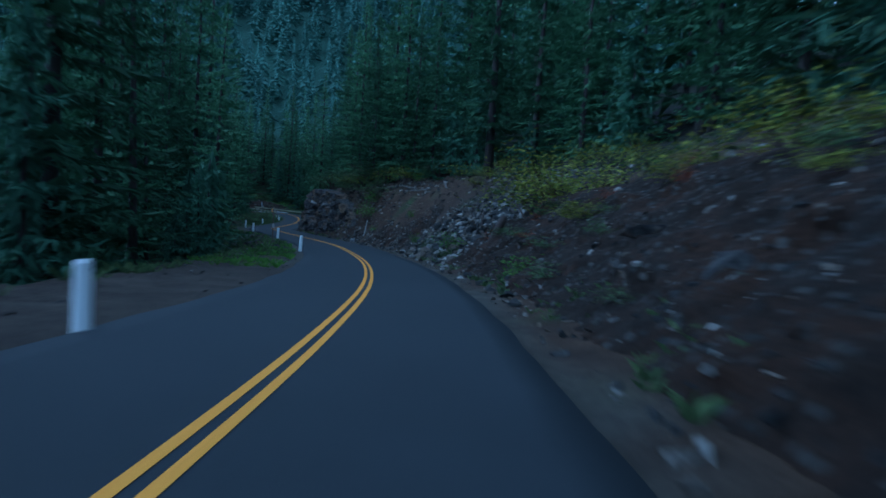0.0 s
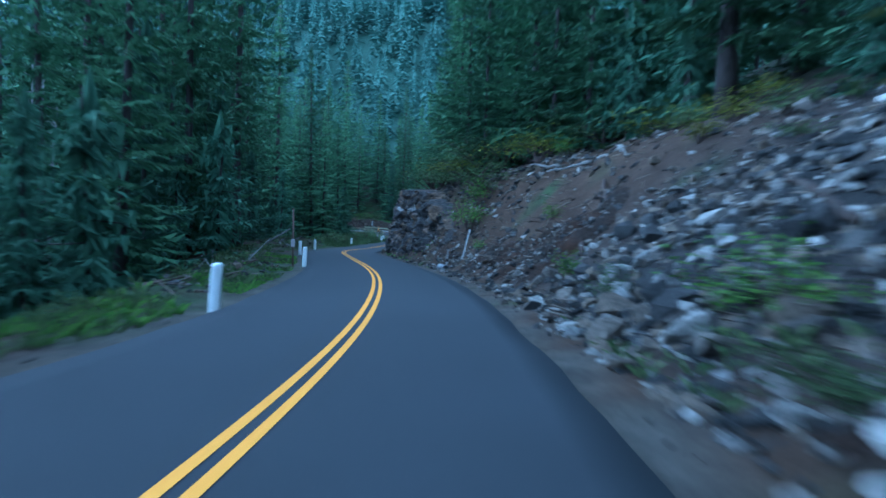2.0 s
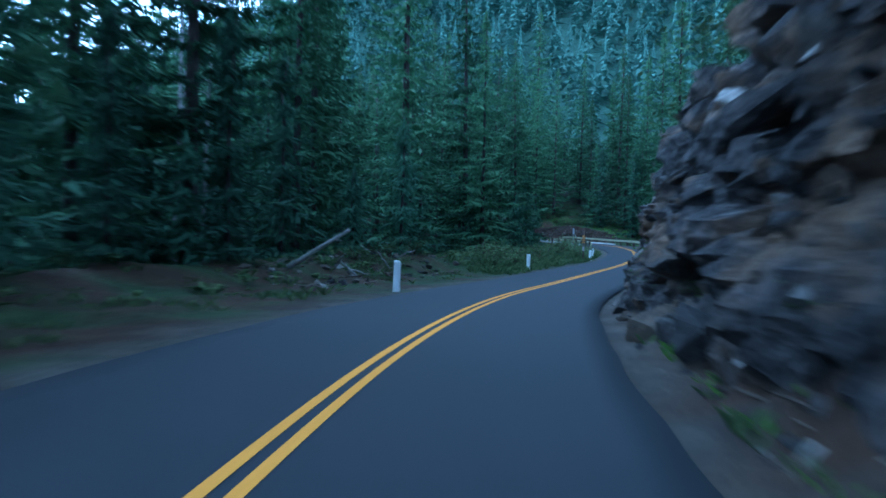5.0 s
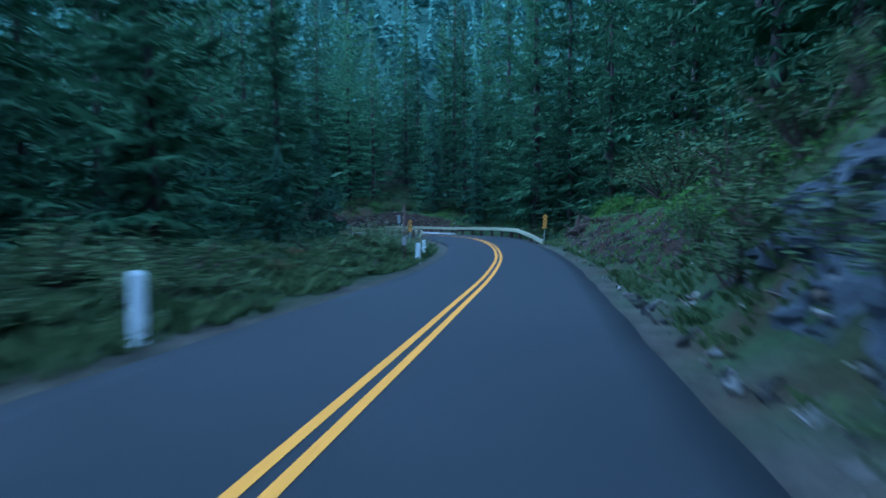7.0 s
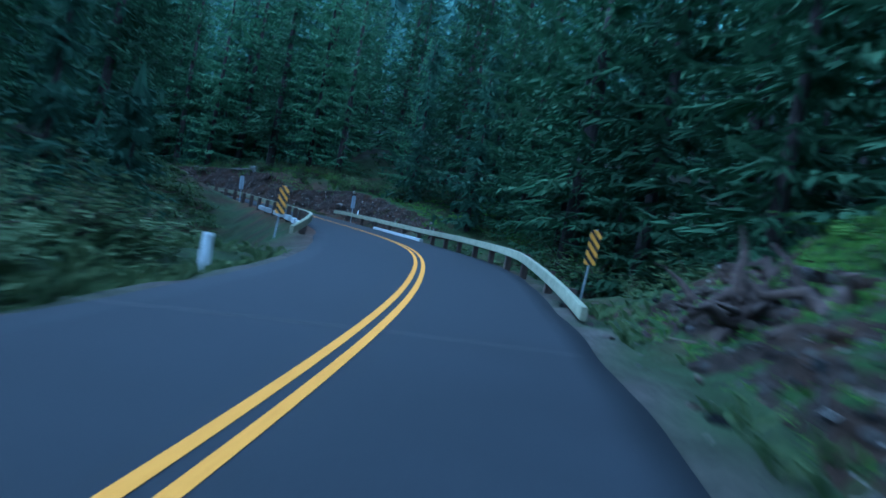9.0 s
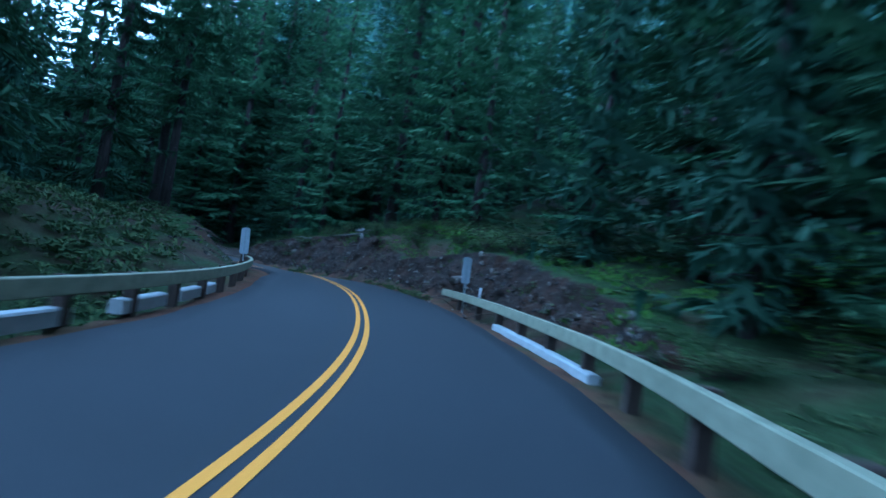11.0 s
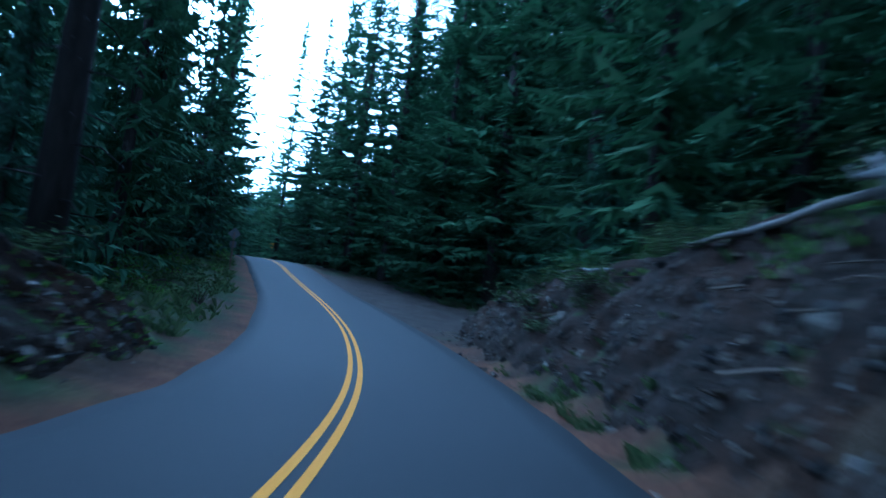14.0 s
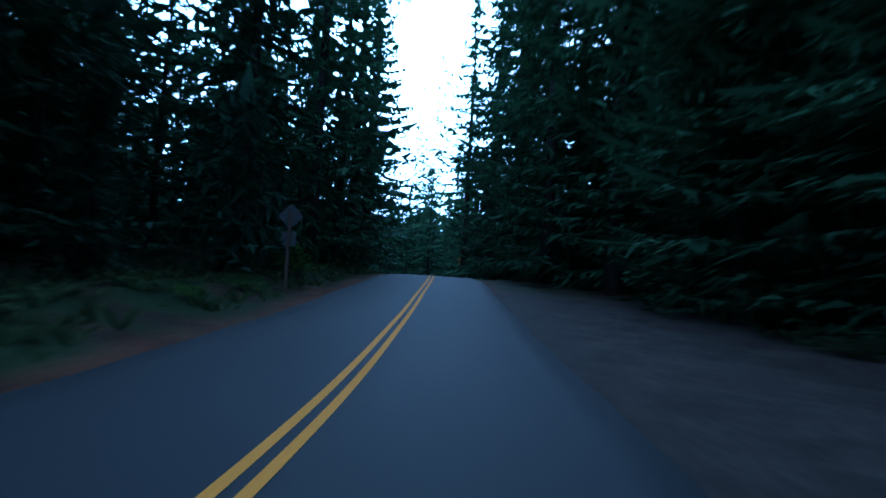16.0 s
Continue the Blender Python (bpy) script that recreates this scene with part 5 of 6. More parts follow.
YG, RD, GR, BG = "yellow-green vine maple bush on the slope", "small bush with red autumn leaves", "leafy green roadside shrub", "bright green bush on the rock slope"
for k, (s, u, h, w) in enumerate([(22, -10.2, 1.5, 2.2), (25, -11.2, 1.6, 2.4), (18.5, -9.6, 1.3, 2.0), (29, -11.5, 1.6, 2.4), (15, -10.2, 1.6, 2.2), (12, -9.2, 1.3, 2.0), (8, -9.4, 1.4, 2.0), (33, -12.8, 1.2, 2.0), (37.5, -13.6, 1.0, 1.8),
                                  (43, -14.2, 1.0, 1.6), (49, -13.5, 0.9, 1.7), (53.5, -12.2, 1.2, 1.9), (58, -11.6, 1.4, 2.2), (3, -8.8, 1.4, 2.0)]):
    shrub(s, u, h, w, MAPLE if k % 3 else SHRUB, YG if k % 3 else GR, k)
for k, (s, u, h, w) in enumerate([(25.5, -6.4, 0.7, 0.9), (27.5, -7.5, 0.8, 1.0), (29.5, -8.8, 0.7, 0.9), (24, -7.2, 0.6, 0.8), (20.5, -10.5, 0.7, 1.0), (114.5, 5.4, 0.6, 0.9), (118, 6.2, 0.6, 0.9), (186, -8.0, 1.3, 1.8)]):
    shrub(s, u, h, w, REDLEAF, RD, k)
for k, (s, u, h, w) in enumerate([(30.0, -6.3, 1.1, 1.4), (30.9, -6.9, 1.2, 1.3), (29.2, -6.0, 0.8, 1.0)]):
    shrub(s, u, h, w, REDLEAF, RD, k)
for k, (s, u, h, w) in enumerate([(30.5, -8.2, 2.4, 2.6), (32.0, -9.4, 2.2, 2.4), (29.0, -9.0, 1.8, 2.2), (27.0, -9.6, 1.5, 2.0)]):
    shrub(s, u, h, w, MAPLE, YG, k)
shrub(61.0, -5.6, 1.9, 2.4, BRIGHT, BG, 0, 0.35)
shrub(61.9, -6.4, 1.4, 1.6, BRIGHT, BG, 1, 0.4)
shrub(57.6, -9.2, 1.0, 1.0, BRIGHT, BG, 2, 0.3)
for k, (s, u, h, w) in enumerate([(32.5, -4.6, 0.7, 1.0), (34.6, -5.0, 0.8, 1.1), (36.4, -5.3, 0.7, 0.9), (44.5, -5.2, 0.9, 0.9), (40.5, -4.9, 0.9, 0.9), (52.5, -7.0, 0.8, 0.9), (16.5, -4.8, 0.7, 1.2), (19, -4.6, 0.6, 1.0), (11, -4.8, 0.6, 1.1),
                                  (57.5, -5.2, 0.7, 0.9), (68, -4.5, 0.5, 0.7), (76, -4.3, 0.5, 0.9), (84, -4.1, 0.5, 0.9), (87, -4.2, 0.6, 0.8), (81, -4.2, 0.4, 0.8)]):
    shrub(s, u, h, w, BRIGHT if k % 2 else SHRUB, GR, k)
rs = random.Random(31)
for k in range(30):
    s = rs.uniform(105, 137)
    u = rs.uniform(4.9, 9.0)
    shrub(s, u, rs.uniform(0.5, 1.1), rs.uniform(1.0, 2.0), (PALELEAF, SHRUB, PALELEAF, SHRUB)[k % 4], GR, k)
for k in range(22):
    shrub(rs.uniform(104, 137), -rs.uniform(5.6, 9.0), rs.uniform(0.4, 1.0), rs.uniform(0.9, 1.7), (SHRUB, BRIGHT, SHRUB)[k % 3], GR, k)
for k in range(16):
    shrub(rs.uniform(26, 60), rs.uniform(5.2, 8.0), rs.uniform(0.3, 0.9), rs.uniform(0.7, 1.3), SHRUB, GR, k)
for k in range(10):
    shrub(rs.uniform(88, 103), rs.uniform(6.5, 9.5), rs.uniform(0.4, 1.1), rs.uniform(0.8, 1.6), SHRUB, GR, k)
for k in range(26):
    shrub(rs.uniform(198, 262), rs.uniform(4.4, 7.5), rs.uniform(0.4, 1.1), rs.uniform(0.8, 1.7), (SHRUB, BRIGHT)[k % 2], GR, k)
for k in range(16):
    shrub(rs.uniform(176, 212), -rs.uniform(5.4, 8.0), rs.uniform(0.5, 1.3), rs.uniform(0.9, 1.8), SHRUB, GR, k)
for k in range(14):
    shrub(rs.uniform(222, 262), -rs.uniform(9.5, 12.5) if k % 2 else -rs.uniform(5, 6.5) - 4, rs.uniform(0.5, 1.1), rs.uniform(0.9, 1.7), SHRUB, GR, k)
for k in range(12):
    shrub(rs.uniform(143, 168), -rs.uniform(7.2, 10), rs.uniform(0.9, 2.0), rs.uniform(1.0, 2.2), (SHRUB, BRIGHT)[k % 2], GR, k)

for k in range(20):
    shrub(rs.uniform(60, 78), -rs.uniform(6.6, 10.5), rs.uniform(0.6, 1.5), rs.uniform(1.2, 2.4), (SHRUB, SHRUB, MAPLE)[k % 3], GR if k % 3 < 2 else YG, k, 0.25)
for k in range(13):
    shrub(rs.uniform(42, 67), -rs.uniform(10.4, 12.2), rs.uniform(0.5, 1.1), rs.uniform(1.0, 1.9), (SHRUB, SHRUB, MAPLE)[k % 3], GR if k % 3 < 2 else YG, k)
for k in range(14):
    shrub(rs.uniform(66, 102), -rs.uniform(7.4, 9.2), rs.uniform(0.8, 1.8), rs.uniform(1.6, 2.8), SHRUB, GR, k, 0.4)
for k, (s, u, h, w) in enumerate([(131.5, 5.4, 1.5, 2.2), (134, 6.0, 1.9, 2.4), (136.4, 5.8, 1.7, 2.2), (138.4, 5.6, 1.3, 1.8), (130, 6.6, 1.5, 2.2), (128.2, 6.2, 1.1, 1.8), (133, 7.6, 1.9, 2.4)]):
    shrub(s, u, h, w, GRASS if k % 3 == 2 else PALELEAF, "pale green bush beside the road", k)
for k in range(8):
    shrub(rs.uniform(186, 198), rs.uniform(6.2, 8.5), rs.uniform(0.4, 0.8), rs.uniform(0.8, 1.4), SHRUB, GR, k, 0.2)

for k in range(34):
    shrub(rs.uniform(148, 173), -rs.uniform(7.2, 14), rs.uniform(0.6, 1.5), rs.uniform(1.2, 2.4), SHRUB, GR, k)
for k in range(24):
    shrub(rs.uniform(170, 215), -rs.uniform(6.0, 12), rs.uniform(0.5, 1.2), rs.uniform(1.0, 2.2), SHRUB, GR, k, 0.1)

for k in range(16):
    shrub(rs.uniform(174, 211), -rs.uniform(5.6, 6.6), rs.uniform(0.4, 0.9), rs.uniform(0.7, 1.2), (SHRUB, BRIGHT)[k % 2], GR, k, 0.35)
for k in range(26):
    shrub(rs.uniform(174, 199), -rs.uniform(5.7, 8.2), rs.uniform(0.6, 1.2), rs.uniform(1.0, 1.8), (SHRUB, SHRUB, PALELEAF)[k % 3], GR, k, 0.2)
for k, s in enumerate((186.5, 191.0, 196.0, 198.5)):
    shrub(s, -3.55 - 0.1 * (k % 3), 0.35, 0.7, SHRUB, "tuft of green leaves at the bank's foot", k)

for k in range(12):
    shrub(rs.uniform(199, 205), -rs.uniform(4.3, 5.6), rs.uniform(0.5, 1.0), rs.uniform(0.8, 1.5), SHRUB, GR, k, 0.15)
for k in range(18):
    shrub(rs.uniform(8, 31), -rs.uniform(5.6, 8.6), rs.uniform(0.4, 0.95), rs.uniform(0.7, 1.4), (SHRUB, MAPLE, REDLEAF, SHRUB)[k % 4], (GR, YG, RD, GR)[k % 4], k, 0.45)
for k, (s, u, h, w) in enumerate([(109.5, -4.9, 1.4, 1.6), (111.5, -5.2, 1.6, 1.8), (113.5, -4.9, 1.3, 1.6), (107.8, -4.6, 0.9, 1.1), (115.5, -5.2, 1.2, 1.5), (112.5, -5.9, 1.6, 1.9), (110.6, -6.0, 1.7, 1.9), (117.2, -5.4, 0.9, 1.3)]):
    shrub(s, u, h, w, SHRUB, "leafy green bush before the rock outcrop", k, 0.1)
for k, (s, u, h, w) in enumerate([(104.5, -4.5, 0.9, 1.2), (106, -4.7, 1.2, 1.5), (102.8, -4.6, 0.8, 1.1), (108.8, -4.4, 1.0, 1.4), (101, -4.5, 0.7, 1.0)]):
    shrub(s, u, h, w, SHRUB, "leafy green bush before the rock outcrop", k, 0.0)
for k in range(12):
    shrub(rs.uniform(104, 128), -rs.uniform(6.5, 9.0), rs.uniform(0.8, 1.8), rs.uniform(1.2, 2.0), SHRUB, GR, k, 0.3)

for k in range(26):
    shrub(rs.uniform(142, 173), -rs.uniform(4.95, 6.9), rs.uniform(0.45, 0.9), rs.uniform(0.7, 1.1), SHRUB, "dark leafy shrub behind the guard rail", k)

# young firs under the tall ones
done = []
for k in range(170):
    s, u = rs.uniform(-5, 285), rs.choice((-1, 1)) * rs.uniform(6, 20)
    if not free_for_tree(s, u + (0.8 if u > 0 else -0.8)):
        continue
    p = on_road(s, u)
    j = k % 2
    size = rs.uniform(0.6, 1.25)
    plant("young%d" % j, YOUNG[j], ("young green fir with boughs to the ground", "small bushy fir sapling")[j], "fir sapling", "young firs",
          Matrix.Translation((p[0], p[1], drop(p[0], p[1]))) @ Matrix.Rotation(rs.uniform(0, 6.28), 4, "Z") @ Matrix.Diagonal((size, size, size, 1)))


# ---- grass and twig litter, past counting ----
def tuft(seed):
    r = random.Random(seed)
    v, f = [], []
    for _ in range(9):
        a, ln = r.uniform(0, 6.28), r.uniform(0.5, 1.0)
        o = Vector((math.cos(a), math.sin(a), 0))
        w = Vector((-o.y, o.x, 0)) * 0.05
        b = o * r.uniform(0, 0.12)
        n = len(v)
        v += [b - w, b + w, b + o * ln * 0.35 + Vector((0, 0, ln * 0.7)) + w * 0.6, b + o * ln * 0.75 + Vector((0, 0, ln * 0.85))]
        f += [(n, n + 1, n + 2), (n, n + 2, n + 3)]
    return mesh_from("tuft", v, f)


def tuft_spots(r, count, s0, s1, side, d0, d1, small, large):
    pts = [slope_spot(r, s0, s1, side, d0, d1) for _ in range(count)]
    xy = on_road(np.array([p[0] for p in pts]), np.array([p[1] for p in pts]))
    z = ground_height(xy[:, 0], xy[:, 1])[0]
    out = []
    for (x, y, _), h in zip(xy, z):
        if noise.noise(Vector((x * 0.35, y * 0.35, 3))) < -0.05:
            continue
        q = r.uniform(small, large)
        out.append(pose(x, y, h - 0.02, 0, 0, r.uniform(0, 360)) @ Matrix.Diagonal((q, q, q * r.uniform(0.7, 1.2), 1)))
    return out


tufts = tuft_spots(rs, 1300, 34, 64, 1, 0.5, 5, 0.12, 0.35) + tuft_spots(rs, 2400, 102, 142, 1, 0.5, 6, 0.2, 0.5) + tuft_spots(rs, 1700, 103, 140, -1, 0.7, 6, 0.12, 0.38)
tufts += tuft_spots(rs, 500, -5, 40, -1, 0.8, 3, 0.12, 0.35) + tuft_spots(rs, 300, 62, 100, -1, 0.4, 1.4, 0.10, 0.3) + tuft_spots(rs, 500, 64, 102, 1, 1.5, 7, 0.12, 0.3)
tufts += tuft_spots(rs, 1300, 198, 262, 1, 1.0, 6, 0.15, 0.45) + tuft_spots(rs, 600, 176, 203, -1, 0.7, 5, 0.12, 0.35) + tuft_spots(rs, 500, 0, 36, 1, 3.2, 7, 0.15, 0.4) + tuft_spots(rs, 500, 218, 262, -1, 6, 10, 0.15, 0.4)
tufts += [Matrix.Translation((0, 0, 0.35)) @ m for m in tuft_spots(rs, 900, 172, 210, -1, 2.2, 5.5, 0.12, 0.3)]
tufts += tuft_spots(rs, 500, 97, 116, -1, 0.5, 3.0, 0.1, 0.3) + tuft_spots(rs, 500, 178, 200, -1, 0.6, 1.3, 0.1, 0.32)
scatter_mesh("roadside_grass", "tufts of grass and fern along the verges", "grass", [tuft(k) for k in range(5)], tufts, GRASS)

tufts_left = tuft_spots(rs, 900, 24, 46, 1, 0.5, 4.5, 0.1, 0.3)
moss = [Matrix.Translation((0, 0, 0.35)) @ m for m in tuft_spots(rs, 1700, 112, 136, -1, 2.3, 4.2, 0.07, 0.2)] + tuft_spots(rs, 1200, 105, 139, -1, 3.0, 7.5, 0.09, 0.25) + [Matrix.Translation((0, 0, 0.25)) @ m for m in tuft_spots(rs, 2400, 162, 211, -1, 2.2, 6.0, 0.09, 0.24)] + tuft_spots(rs, 1500, 42, 74, 1, 0.5, 2.4, 0.07, 0.18)
moss += tuft_spots(rs, 700, 60, 100, -1, 0.5, 2.2, 0.08, 0.24)
moss += tufts_left + bank_spots(rs, 3, 700, 0.08, 0.18, 0.0) + bank_spots(rs, 2, 350, 0.09, 0.2, 0.0)
scatter_mesh("bank_moss", "bright moss and short grass over the bank crests", "moss", [tuft(20 + k) for k in range(4)], moss, BRIGHT)


def twig(seed):
    r = random.Random(seed)
    v, f = tube([(-0.5, 0, 0), (0, r.uniform(-0.06, 0.06), r.uniform(0, 0.05)), (0.5, r.uniform(-0.1, 0.1), r.uniform(-0.03, 0.08))], [0.022, 0.018, 0.009], 4, False)
    return mesh_from("twig", v, f)


def twig_spots(r, count, s0, s1, side, d0, d1, lift=0.03):
    pts = [slope_spot(r, s0, s1, side, d0, d1) for _ in range(count)]
    xy = on_road(np.array([p[0] for p in pts]), np.array([p[1] for p in pts]))
    z = ground_height(xy[:, 0], xy[:, 1])[0]
    return [pose(x, y, h + lift, r.uniform(-20, 20), r.uniform(-25, 25), r.uniform(0, 360)) @ Matrix.Scale(r.uniform(0.35, 1.3), 4) for (x, y, _), h in zip(xy, z)]


twigs = twig_spots(rs, 330, 5, 66, -1, 1, 9) + twig_spots(rs, 40, 104, 140, -1, 1, 5) + twig_spots(rs, 170, 170, 210, -1, 0.8, 4, 0.15) + twig_spots(rs, 130, 176, 202, 1, 1.5, 7, 0.15) + twig_spots(rs, 160, 42, 62, 1, 1.8, 6) + twig_spots(rs, 140, 88, 102, 1, 3, 8)
twigs += twig_spots(rs, 260, 48, 76, -1, 0.8, 8.0, 0.08)
scatter_mesh("twig_litter", "fallen twigs and bleached sticks on the banks", "twigs", [twig(k) for k in range(5)], twigs, LITTER)


def fern(seed):
    """A low clump of arching fronds and broad leaves."""
    r = random.Random(seed)
    v, f = [], []
    for _ in range(15):
        a, ln = r.uniform(0, 6.28), r.uniform(0.5, 1.0)
        o = Vector((math.cos(a), math.sin(a), 0))
        w = Vector((-o.y, o.x, r.uniform(-0.3, 0.3))) * ln * r.uniform(0.10, 0.2)
        b = o * r.uniform(0, 0.5) + Vector((0, 0, r.uniform(0, 0.35)))
        n = len(v)
        up = r.uniform(0.2, 0.6)
        v += [b, b + o * ln * 0.4 + w + Vector((0, 0, ln * up)), b + o * ln * 0.9 + Vector((0, 0, ln * up * 0.8)), b + o * ln * 0.4 - w + Vector((0, 0, ln * up))]
        f.append((n, n + 1, n + 2, n + 3))
    return mesh_from("fern", v, f)


def brush_free(s, u):
    d = abs(u) - 2.85
    if u < 0:
        lim = np.interp(s, [-40, 5, 20, 30, 48, 58, 64, 72, 95, 103, 108, 136, 142, 160, 168, 176, 190, 205, 212, 222, 240, 246, 320], [4, 5, 7, 9, 9.5, 8, 5.5, 5, 4, 4.5, 2.4, 2.6, 1.9, 1.9, 2.3, 2.6, 3.0, 2.6, 4.5, 8, 7.5, 3, 3])
    else:
        lim = np.interp(s, [-40, 34, 42, 60, 66, 95, 104, 138, 146, 183, 190, 200, 205, 320], [5.5, 5.5, 3.4, 3.0, 2.8, 4.2, 3.5, 3.4, 3.2, 3.6, 5.2, 3.5, 2.6, 2.4])
    return d > lim


brush = []
while len(brush) < 4000:
    s, u = rs.uniform(-6, 292), rs.choice((-1, 1)) * (5 + 17 * rs.random() ** 1.5)
    if brush_free(s, u):
        brush.append((s, u))
while len(brush) < 4900:
    s, u = rs.uniform(145, 200), rs.uniform(6.0, 15)
    if brush_free(s, u):
        brush.append((s, u))
xy = on_road(np.array([p[0] for p in brush]), np.array([p[1] for p in brush]))
z = ground_height(xy[:, 0], xy[:, 1])[0]
brush = []
for (x, y, _), h in zip(xy, z):
    q = rs.uniform(0.22, 0.58)
    brush.append(pose(x, y, h - 0.03, 0, 0, rs.uniform(0, 360)) @ Matrix.Diagonal((q, q, q * rs.uniform(0.7, 1.3), 1)))
scatter_mesh("undergrowth", "ferns and low leafy brush on the forest floor", "undergrowth", [fern(k) for k in range(6)], brush, SHRUB)


ferns = []
for _ in range(750):
    g = (rs.uniform(103, 141), 4.1 + 4.5 * rs.random() ** 1.4)
    if noise.noise(Vector((g[0] * 0.3, g[1] * 0.3, 8))) > -0.15:
        ferns.append(g)
xy = on_road(np.array([p[0] for p in ferns]), np.array([p[1] for p in ferns]))
z = ground_height(xy[:, 0], xy[:, 1])[0]
ferns = [pose(x, y, h - 0.03, 0, 0, rs.uniform(0, 360)) @ Matrix.Scale(rs.uniform(0.2, 0.5), 4) for (x, y, _), h in zip(xy, z)]
scatter_mesh("fern_patch", "pale green ferns and tall weeds along the verge", "ferns", [fern(40 + k) for k in range(5)], ferns, GRASS)


# ---- dead wood ----
def bar(name, label, category, a, b, r0, r1, material, wob=0.05, seed=1, group="", sides=8, forks=0):
    """A log, stake or snag from a to b in the world."""
    r = random.Random(seed)
    a, b = Vector(a), Vector(b)
    pts = [a.lerp(b, t) + Vector((r.uniform(-wob, wob), r.uniform(-wob, wob), r.uniform(-wob, wob))) * (1 if 0 < t < 1 else 0) - a for t in np.linspace(0, 1, 6)]
    pieces = [tube(pts, [r0 + (r1 - r0) * t for t in np.linspace(0, 1, 6)], sides, True, 0.12, r)]
    ln = (b - a).length
    for _ in range(forks):
        p = (b - a) * r.uniform(0.35, 0.95)
        d = Vector((r.gauss(0, 1), r.gauss(0, 1), r.uniform(-0.2, 0.7))).normalized() * ln * r.uniform(0.05, 0.16)
        pieces.append(tube([p, p + d * 0.6, p + d + Vector((0, 0, -0.1 * d.length))], [r1 * 0.8, r1 * 0.5, r1 * 0.15], 5, False))
    me = merged(name, pieces, True)
    me.materials.append(material)
    ob = new(name, me)
    ob.matrix_basis = Matrix.Translation(a)
    return tagged(ob, label, category, group)


def snag(s, u, high, r0, seed):
    g = on_ground(s, u, -0.4)
    bar("dead_tree", "bleached dead tree trunk with broken twigs", "dead tree", g, g + Vector((0.3, 0.2, high)), r0, r0 * 0.35, DEADWOOD, 0.06, seed, "dead trees", 8, 14)


for k, (s, u, h, r0) in enumerate([(84, -11.5, 9, 0.14), (97, 20, 17, 0.16), (99, 22, 13, 0.13), (66, 17, 12, 0.12), (70, 19, 14, 0.12), (92, 13.5, 9, 0.1), (148.5, -13, 13, 0.10), (136, -11, 7.2, 0.09), (184.5, -8.6, 6, 0.15), (47, -17, 9, 0.12), (62, 15, 11, 0.11)]):
    snag(s, u, h, r0, 200 + k)
bar("leaning_log", "bleached broken log leaning over the brush", "log", on_ground(91.0, 8.6, 0.1), at_road(91.8, 6.6, 1.9), 0.10, 0.06, DEADWOOD, 0.03, 3, "", 8, 3)
bar("stake", "grey split timber stake leaning in the bank", "stake", at_road(58.2, -4.55, 0.3), at_road(59.2, -5.2, 2.0), 0.055, 0.05, DEADWOOD, 0.01, 4, "bank stakes", 6)
bar("stake", "short grey timber stake beside the bank", "stake", at_road(60.3, -4.3, 0.1), at_road(60.4, -4.4, 0.95), 0.06, 0.055, DEADWOOD, 0.01, 5, "bank stakes", 6)
bar("stake", "small white timber stake behind the rail", "stake", at_road(173.6, -4.6, 0.2), at_road(173.6, -4.62, 0.95), 0.045, 0.04, WHITE, 0.005, 6, "", 6)
bar("board", "pale broken board lying on the bank", "board", at_road(169.0, -7.0, 0.75), at_road(171.0, -7.3, 1.35), 0.09, 0.08, DEADWOOD, 0.01, 7, "", 4)
for k, (s, u, h, ds, du, dh, r0) in enumerate([(54.5, -9.4, 0.12, 3.0, 0.9, 0.8, 0.11), (57.0, -9.0, 0.25, 2.4, 0.7, 0.8, 0.10), (52, -9.9, 0.1, 2.2, -0.5, 0.3, 0.09), (58.2, -8.6, 0.15, 2.0, 1.3, -0.4, 0.10)]):
    g = on_ground(s, u, h)
    e = on_ground(s + ds, u + du, h + max(dh, 0) * 0.4)
    bar("log", "grey weathered log lying across the rocky slope", "log", g, e, r0 * 0.7, r0 * 0.4, GREYWOOD, 0.12, 300 + k, "fallen logs", 7, 3)
for k, (s, u) in enumerate([(36.5, -7.2), (38.5, -7.9), (46, -6.0), (48.5, -7.6)]):
    g = on_ground(s, u, 0.05)
    bar("log", "half-buried brown log on the scree", "log", g, on_ground(s + 3.2, u - 1.2, 0.12), 0.09, 0.05, BROWNWOOD, 0.06, 320 + k, "fallen logs", 7, 2)


def root_wad(name, label, s, u, h, size, seed, material, arms=11):
    """A torn root: a knotted stump with crooked arms."""
    r = random.Random(seed)
    pieces = [tube([(0, 0, -0.3 * size), (0.05, 0, 0.1 * size), (0.1 * size, 0, 0.45 * size)], [0.26 * size, 0.3 * size, 0.12 * size], 8, True, 0.2, r)]
    for _ in range(arms):
        d = Vector((r.gauss(0, 1), r.gauss(0, 1), r.gauss(0, 0.8))).normalized() * size * r.uniform(0.5, 1.2)
        k = Vector((r.gauss(0, 0.2), r.gauss(0, 0.2), r.gauss(0, 0.2))) * size
        pieces.append(tube([(0, 0, 0), d * 0.4 + k, d * 0.75 + k * 0.3, d + k], [0.13 * size, 0.09 * size, 0.055 * size, 0.015 * size], 6, False, 0.15, r))
    me = merged(name, pieces, True)
    me.materials.append(material)
    ob = new(name, me)
    ob.matrix_basis = Matrix.Translation(at_road(s, u, h))
    return tagged(ob, label, "tree root", "torn roots")


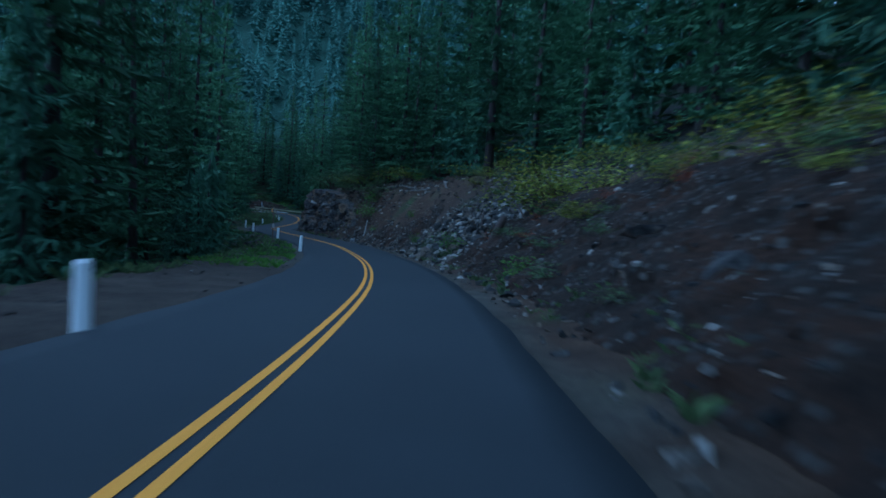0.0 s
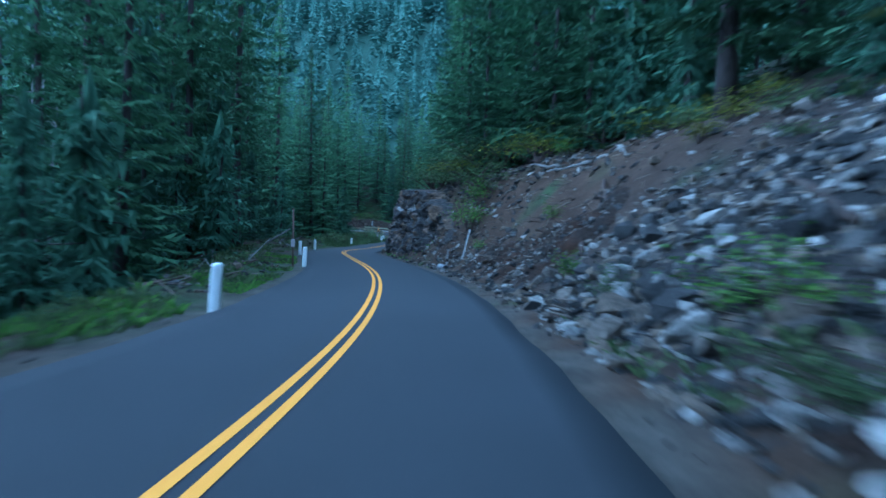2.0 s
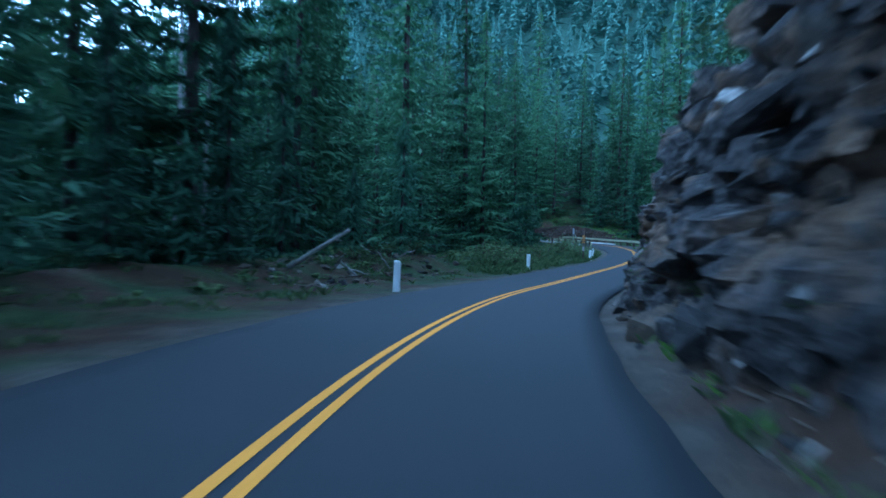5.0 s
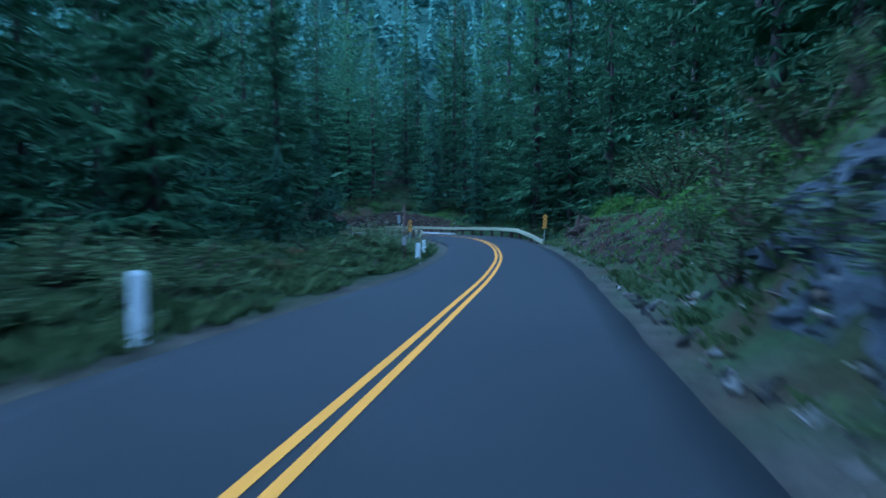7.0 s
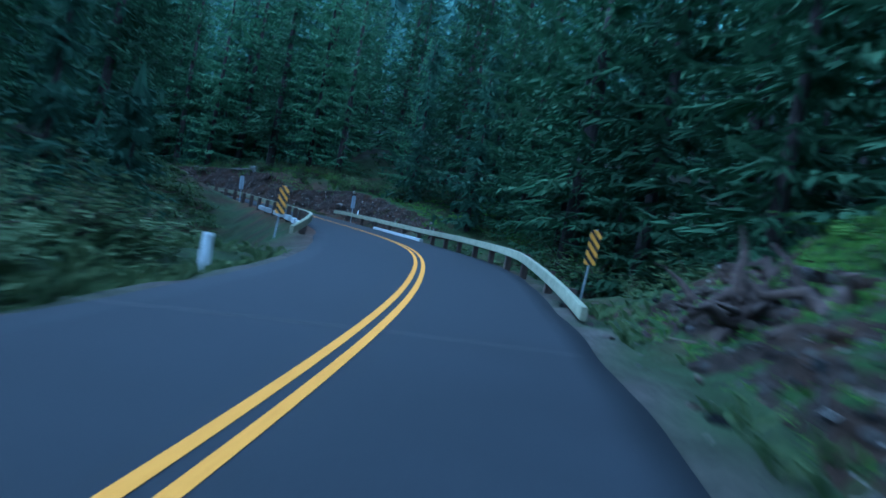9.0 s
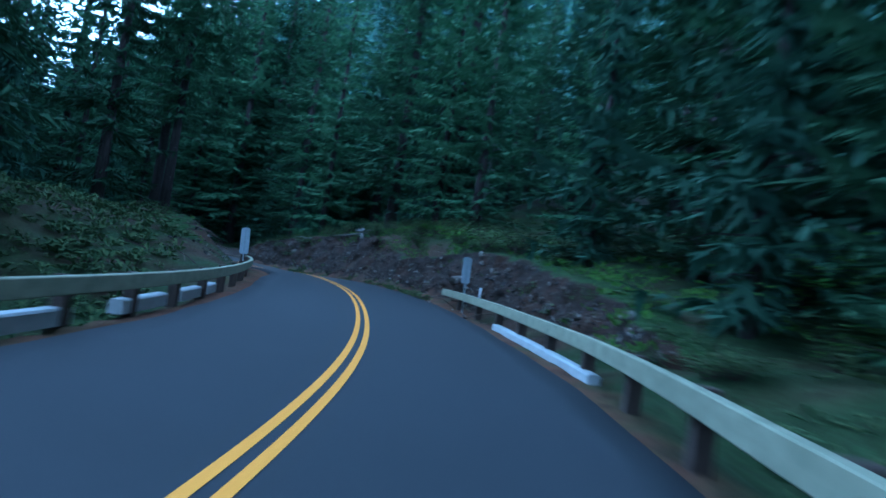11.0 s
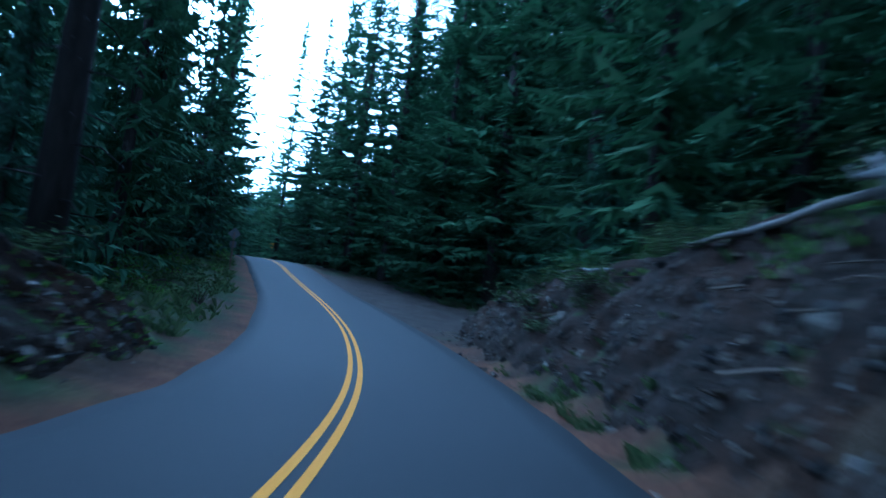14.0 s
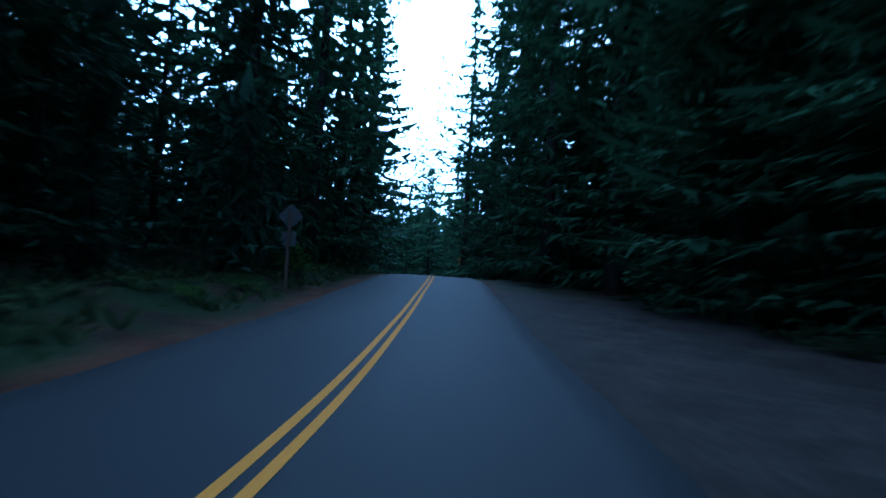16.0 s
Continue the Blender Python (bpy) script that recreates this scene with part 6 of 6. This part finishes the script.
root_wad("tree_root", "bleached twisted tree root hanging from the rock face", 73.6, -4.85, 3.3, 0.62, 1, DEADWOOD)
root_wad("tree_root", "bleached twisted tree root hanging from the rock face", 73.0, -4.7, 2.8, 0.45, 2, DEADWOOD)
for k, (s, u, h, size) in enumerate([(134.8, -4.9, 0.75, 1.15), (133.4, -5.3, 1.0, 1.0), (136.0, -5.0, 0.6, 0.9), (135.4, -5.6, 1.1, 1.0), (130.5, -5.3, 1.1, 0.5), (127.8, -5.6, 1.2, 0.5)]):
    root_wad("tree_root", "torn brown root hanging from the bank's end", s, u, h, size, 30 + k, BROWNWOOD, 18)
root_wad("tree_root", "grey root along the bank's crest", 193.0, -5.4, 3.35, 0.7, 4, DEADWOOD)
root_wad("tree_root", "grey stump root on the mossy bank", 126.6, -7.3, 2.3, 0.6, 5, DEADWOOD)
root_wad("tree_root", "dark torn root hanging from the earth bank", 190.0, -4.9, 2.7, 0.7, 6, BROWNWOOD, 16)
bar("log", "grey log along the bank's crest", "log", at_road(193.3, -5.45, 3.30), at_road(196.8, -5.2, 3.05), 0.07, 0.04, GREYWOOD, 0.05, 343, "fallen logs", 7, 2)
bar("dead_tree", "broken grey trunk leaning in the earth slope", "dead tree", at_road(28.2, -5.1, 0.4), at_road(29.0, -6.3, 2.5), 0.24, 0.17, BROWNWOOD, 0.05, 344, "", 9, 3)
bar("log", "silvery log along the top of the bank", "log", at_road(199.6, -5.2, 2.75), at_road(201.8, -5.0, 2.68), 0.055, 0.03, DEADWOOD, 0.06, 341, "fallen logs", 7, 2)
for k in range(9):
    s, u = rs.uniform(48, 57), rs.uniform(5.4, 7.2)
    g = on_ground(s, u, 0.05)
    bar("branch", "grey dead branch in a roadside heap", "branch", g, g + Vector((rs.uniform(-1.6, 1.6), rs.uniform(-1.6, 1.6), rs.uniform(0.3, 1.2))), 0.035, 0.012, DEADWOOD, 0.06, 360 + k, "heap of dead branches", 5, 4)
for k in range(8):
    s, u = rs.uniform(93, 100), rs.uniform(7.0, 9.0)
    g = on_ground(s, u, 0.05)
    bar("branch", "grey dead branch in a roadside heap", "branch", g, g + Vector((rs.uniform(-1.6, 1.6), rs.uniform(-1.6, 1.6), rs.uniform(0.2, 0.8))), 0.05, 0.02, DEADWOOD, 0.06, 380 + k, "heap of dead branches", 5, 4)


# ---- culvert end ----
def culvert(s, u, turn):
    g = on_ground(s, u, 0.12)
    ob = thing("culvert_pipe", "short end of a steel culvert pipe in the verge", "culvert", Matrix.Translation(g) @ Matrix.Rotation(heading(s) + turn, 4, "Z"))
    v, f = [], []
    n = 20
    for y, r in ((0.0, 0.18), (0.0, 0.16), (0.9, 0.16), (0.9, 0.18)):
        for k in range(n):
            a = 6.2832 * k / n
            v.append((math.cos(a) * r, y, math.sin(a) * r))
    for a, b in ((0, 1), (1, 2), (2, 3), (3, 0)):
        for k in range(n):
            f.append((a * n + k, a * n + (k + 1) % n, b * n + (k + 1) % n, b * n + k))
    part("pipe", mesh_from("pipe", v, f, True), PIPE, ob)


culvert(57.4, -3.65, 0.15)


# ---- warning signs on timber posts ----
def warning_sign(s, u, high, size, back, plate_below, label):
    g = on_ground(s, u)
    ob = thing("warning_sign", label, "road sign", Matrix.Translation(g) @ Matrix.Rotation(heading(s) + (math.pi if back else 0), 4, "Z"), "warning signs")
    part("post", box_bm(0.10, 0.10, high + 0.7, 0.008, (0, 0.06, high / 2 - 0.25)), POLEWOOD, ob)
    bm = box_bm(size, 0.006, size, 0.0)
    bmesh.ops.bevel(bm, geom=[e for e in bm.edges if abs((e.verts[0].co - e.verts[1].co).y) > 0.003], offset=0.04, segments=3, affect="EDGES")
    bmesh.ops.transform(bm, matrix=Matrix.Translation((0, 0, high)) @ Matrix.Rotation(radians(45), 4, "Y"), verts=bm.verts[:])
    me = bpy.data.meshes.new("diamond_plate")
    bm.to_mesh(me)
    bm.free()
    me.materials.append(SHADEDBACK)
    me.materials.append(SIGNFACE)
    for p in me.polygons:
        if p.normal.y < -0.5:
            p.material_index = 1
    part("diamond_plate", me, SHADEDBACK, ob)
    if plate_below:
        part("lower_plate", box_bm(0.45, 0.006, 0.45, 0.0, (0, 0, high - size * 0.71 - 0.3)), SHADEDBACK, ob)


SIGNFACE = rough_material("orange_sign_face", (0.62, 0.27, 0.02), (0.80, 0.38, 0.03), 5.0, 0.45, 0.03, 0.002)
warning_sign(232.8, 4.2, 2.45, 0.6, True, True, "diamond warning sign on a timber post, back to the road")
warning_sign(285.0, -5.4, 2.5, 0.75, False, False, "orange diamond warning sign far along the road")

# ---- seam across the asphalt where the bridge's pavement begins ----
def seam(s0, s1):
    """A thin pale joint that runs a little aslant from edge to edge."""
    v, f = [], []
    us = np.linspace(2.75, -2.5, 24)
    for k, u in enumerate(us):
        s = s0 + (s1 - s0) * k / 23 + 0.03 * math.sin(k * 1.9)
        for ds in (-0.018, 0.018):
            p = on_road(float(s + ds), float(u))
            v.append((p[0], p[1], p[2] + 0.036 + 0.035 * (1 - (abs(u) / 2.85) ** 2)))
    for k in range(23):
        f.append((2 * k, 2 * k + 1, 2 * k + 3, 2 * k + 2))
    me = mesh_from("pavement_seam", v, f)
    me.materials.append(SHOULDER)
    tagged(new("pavement_seam", me), "thin pale joint across the asphalt", "road joint", kind="structure")


seam(131.3, 133.5)
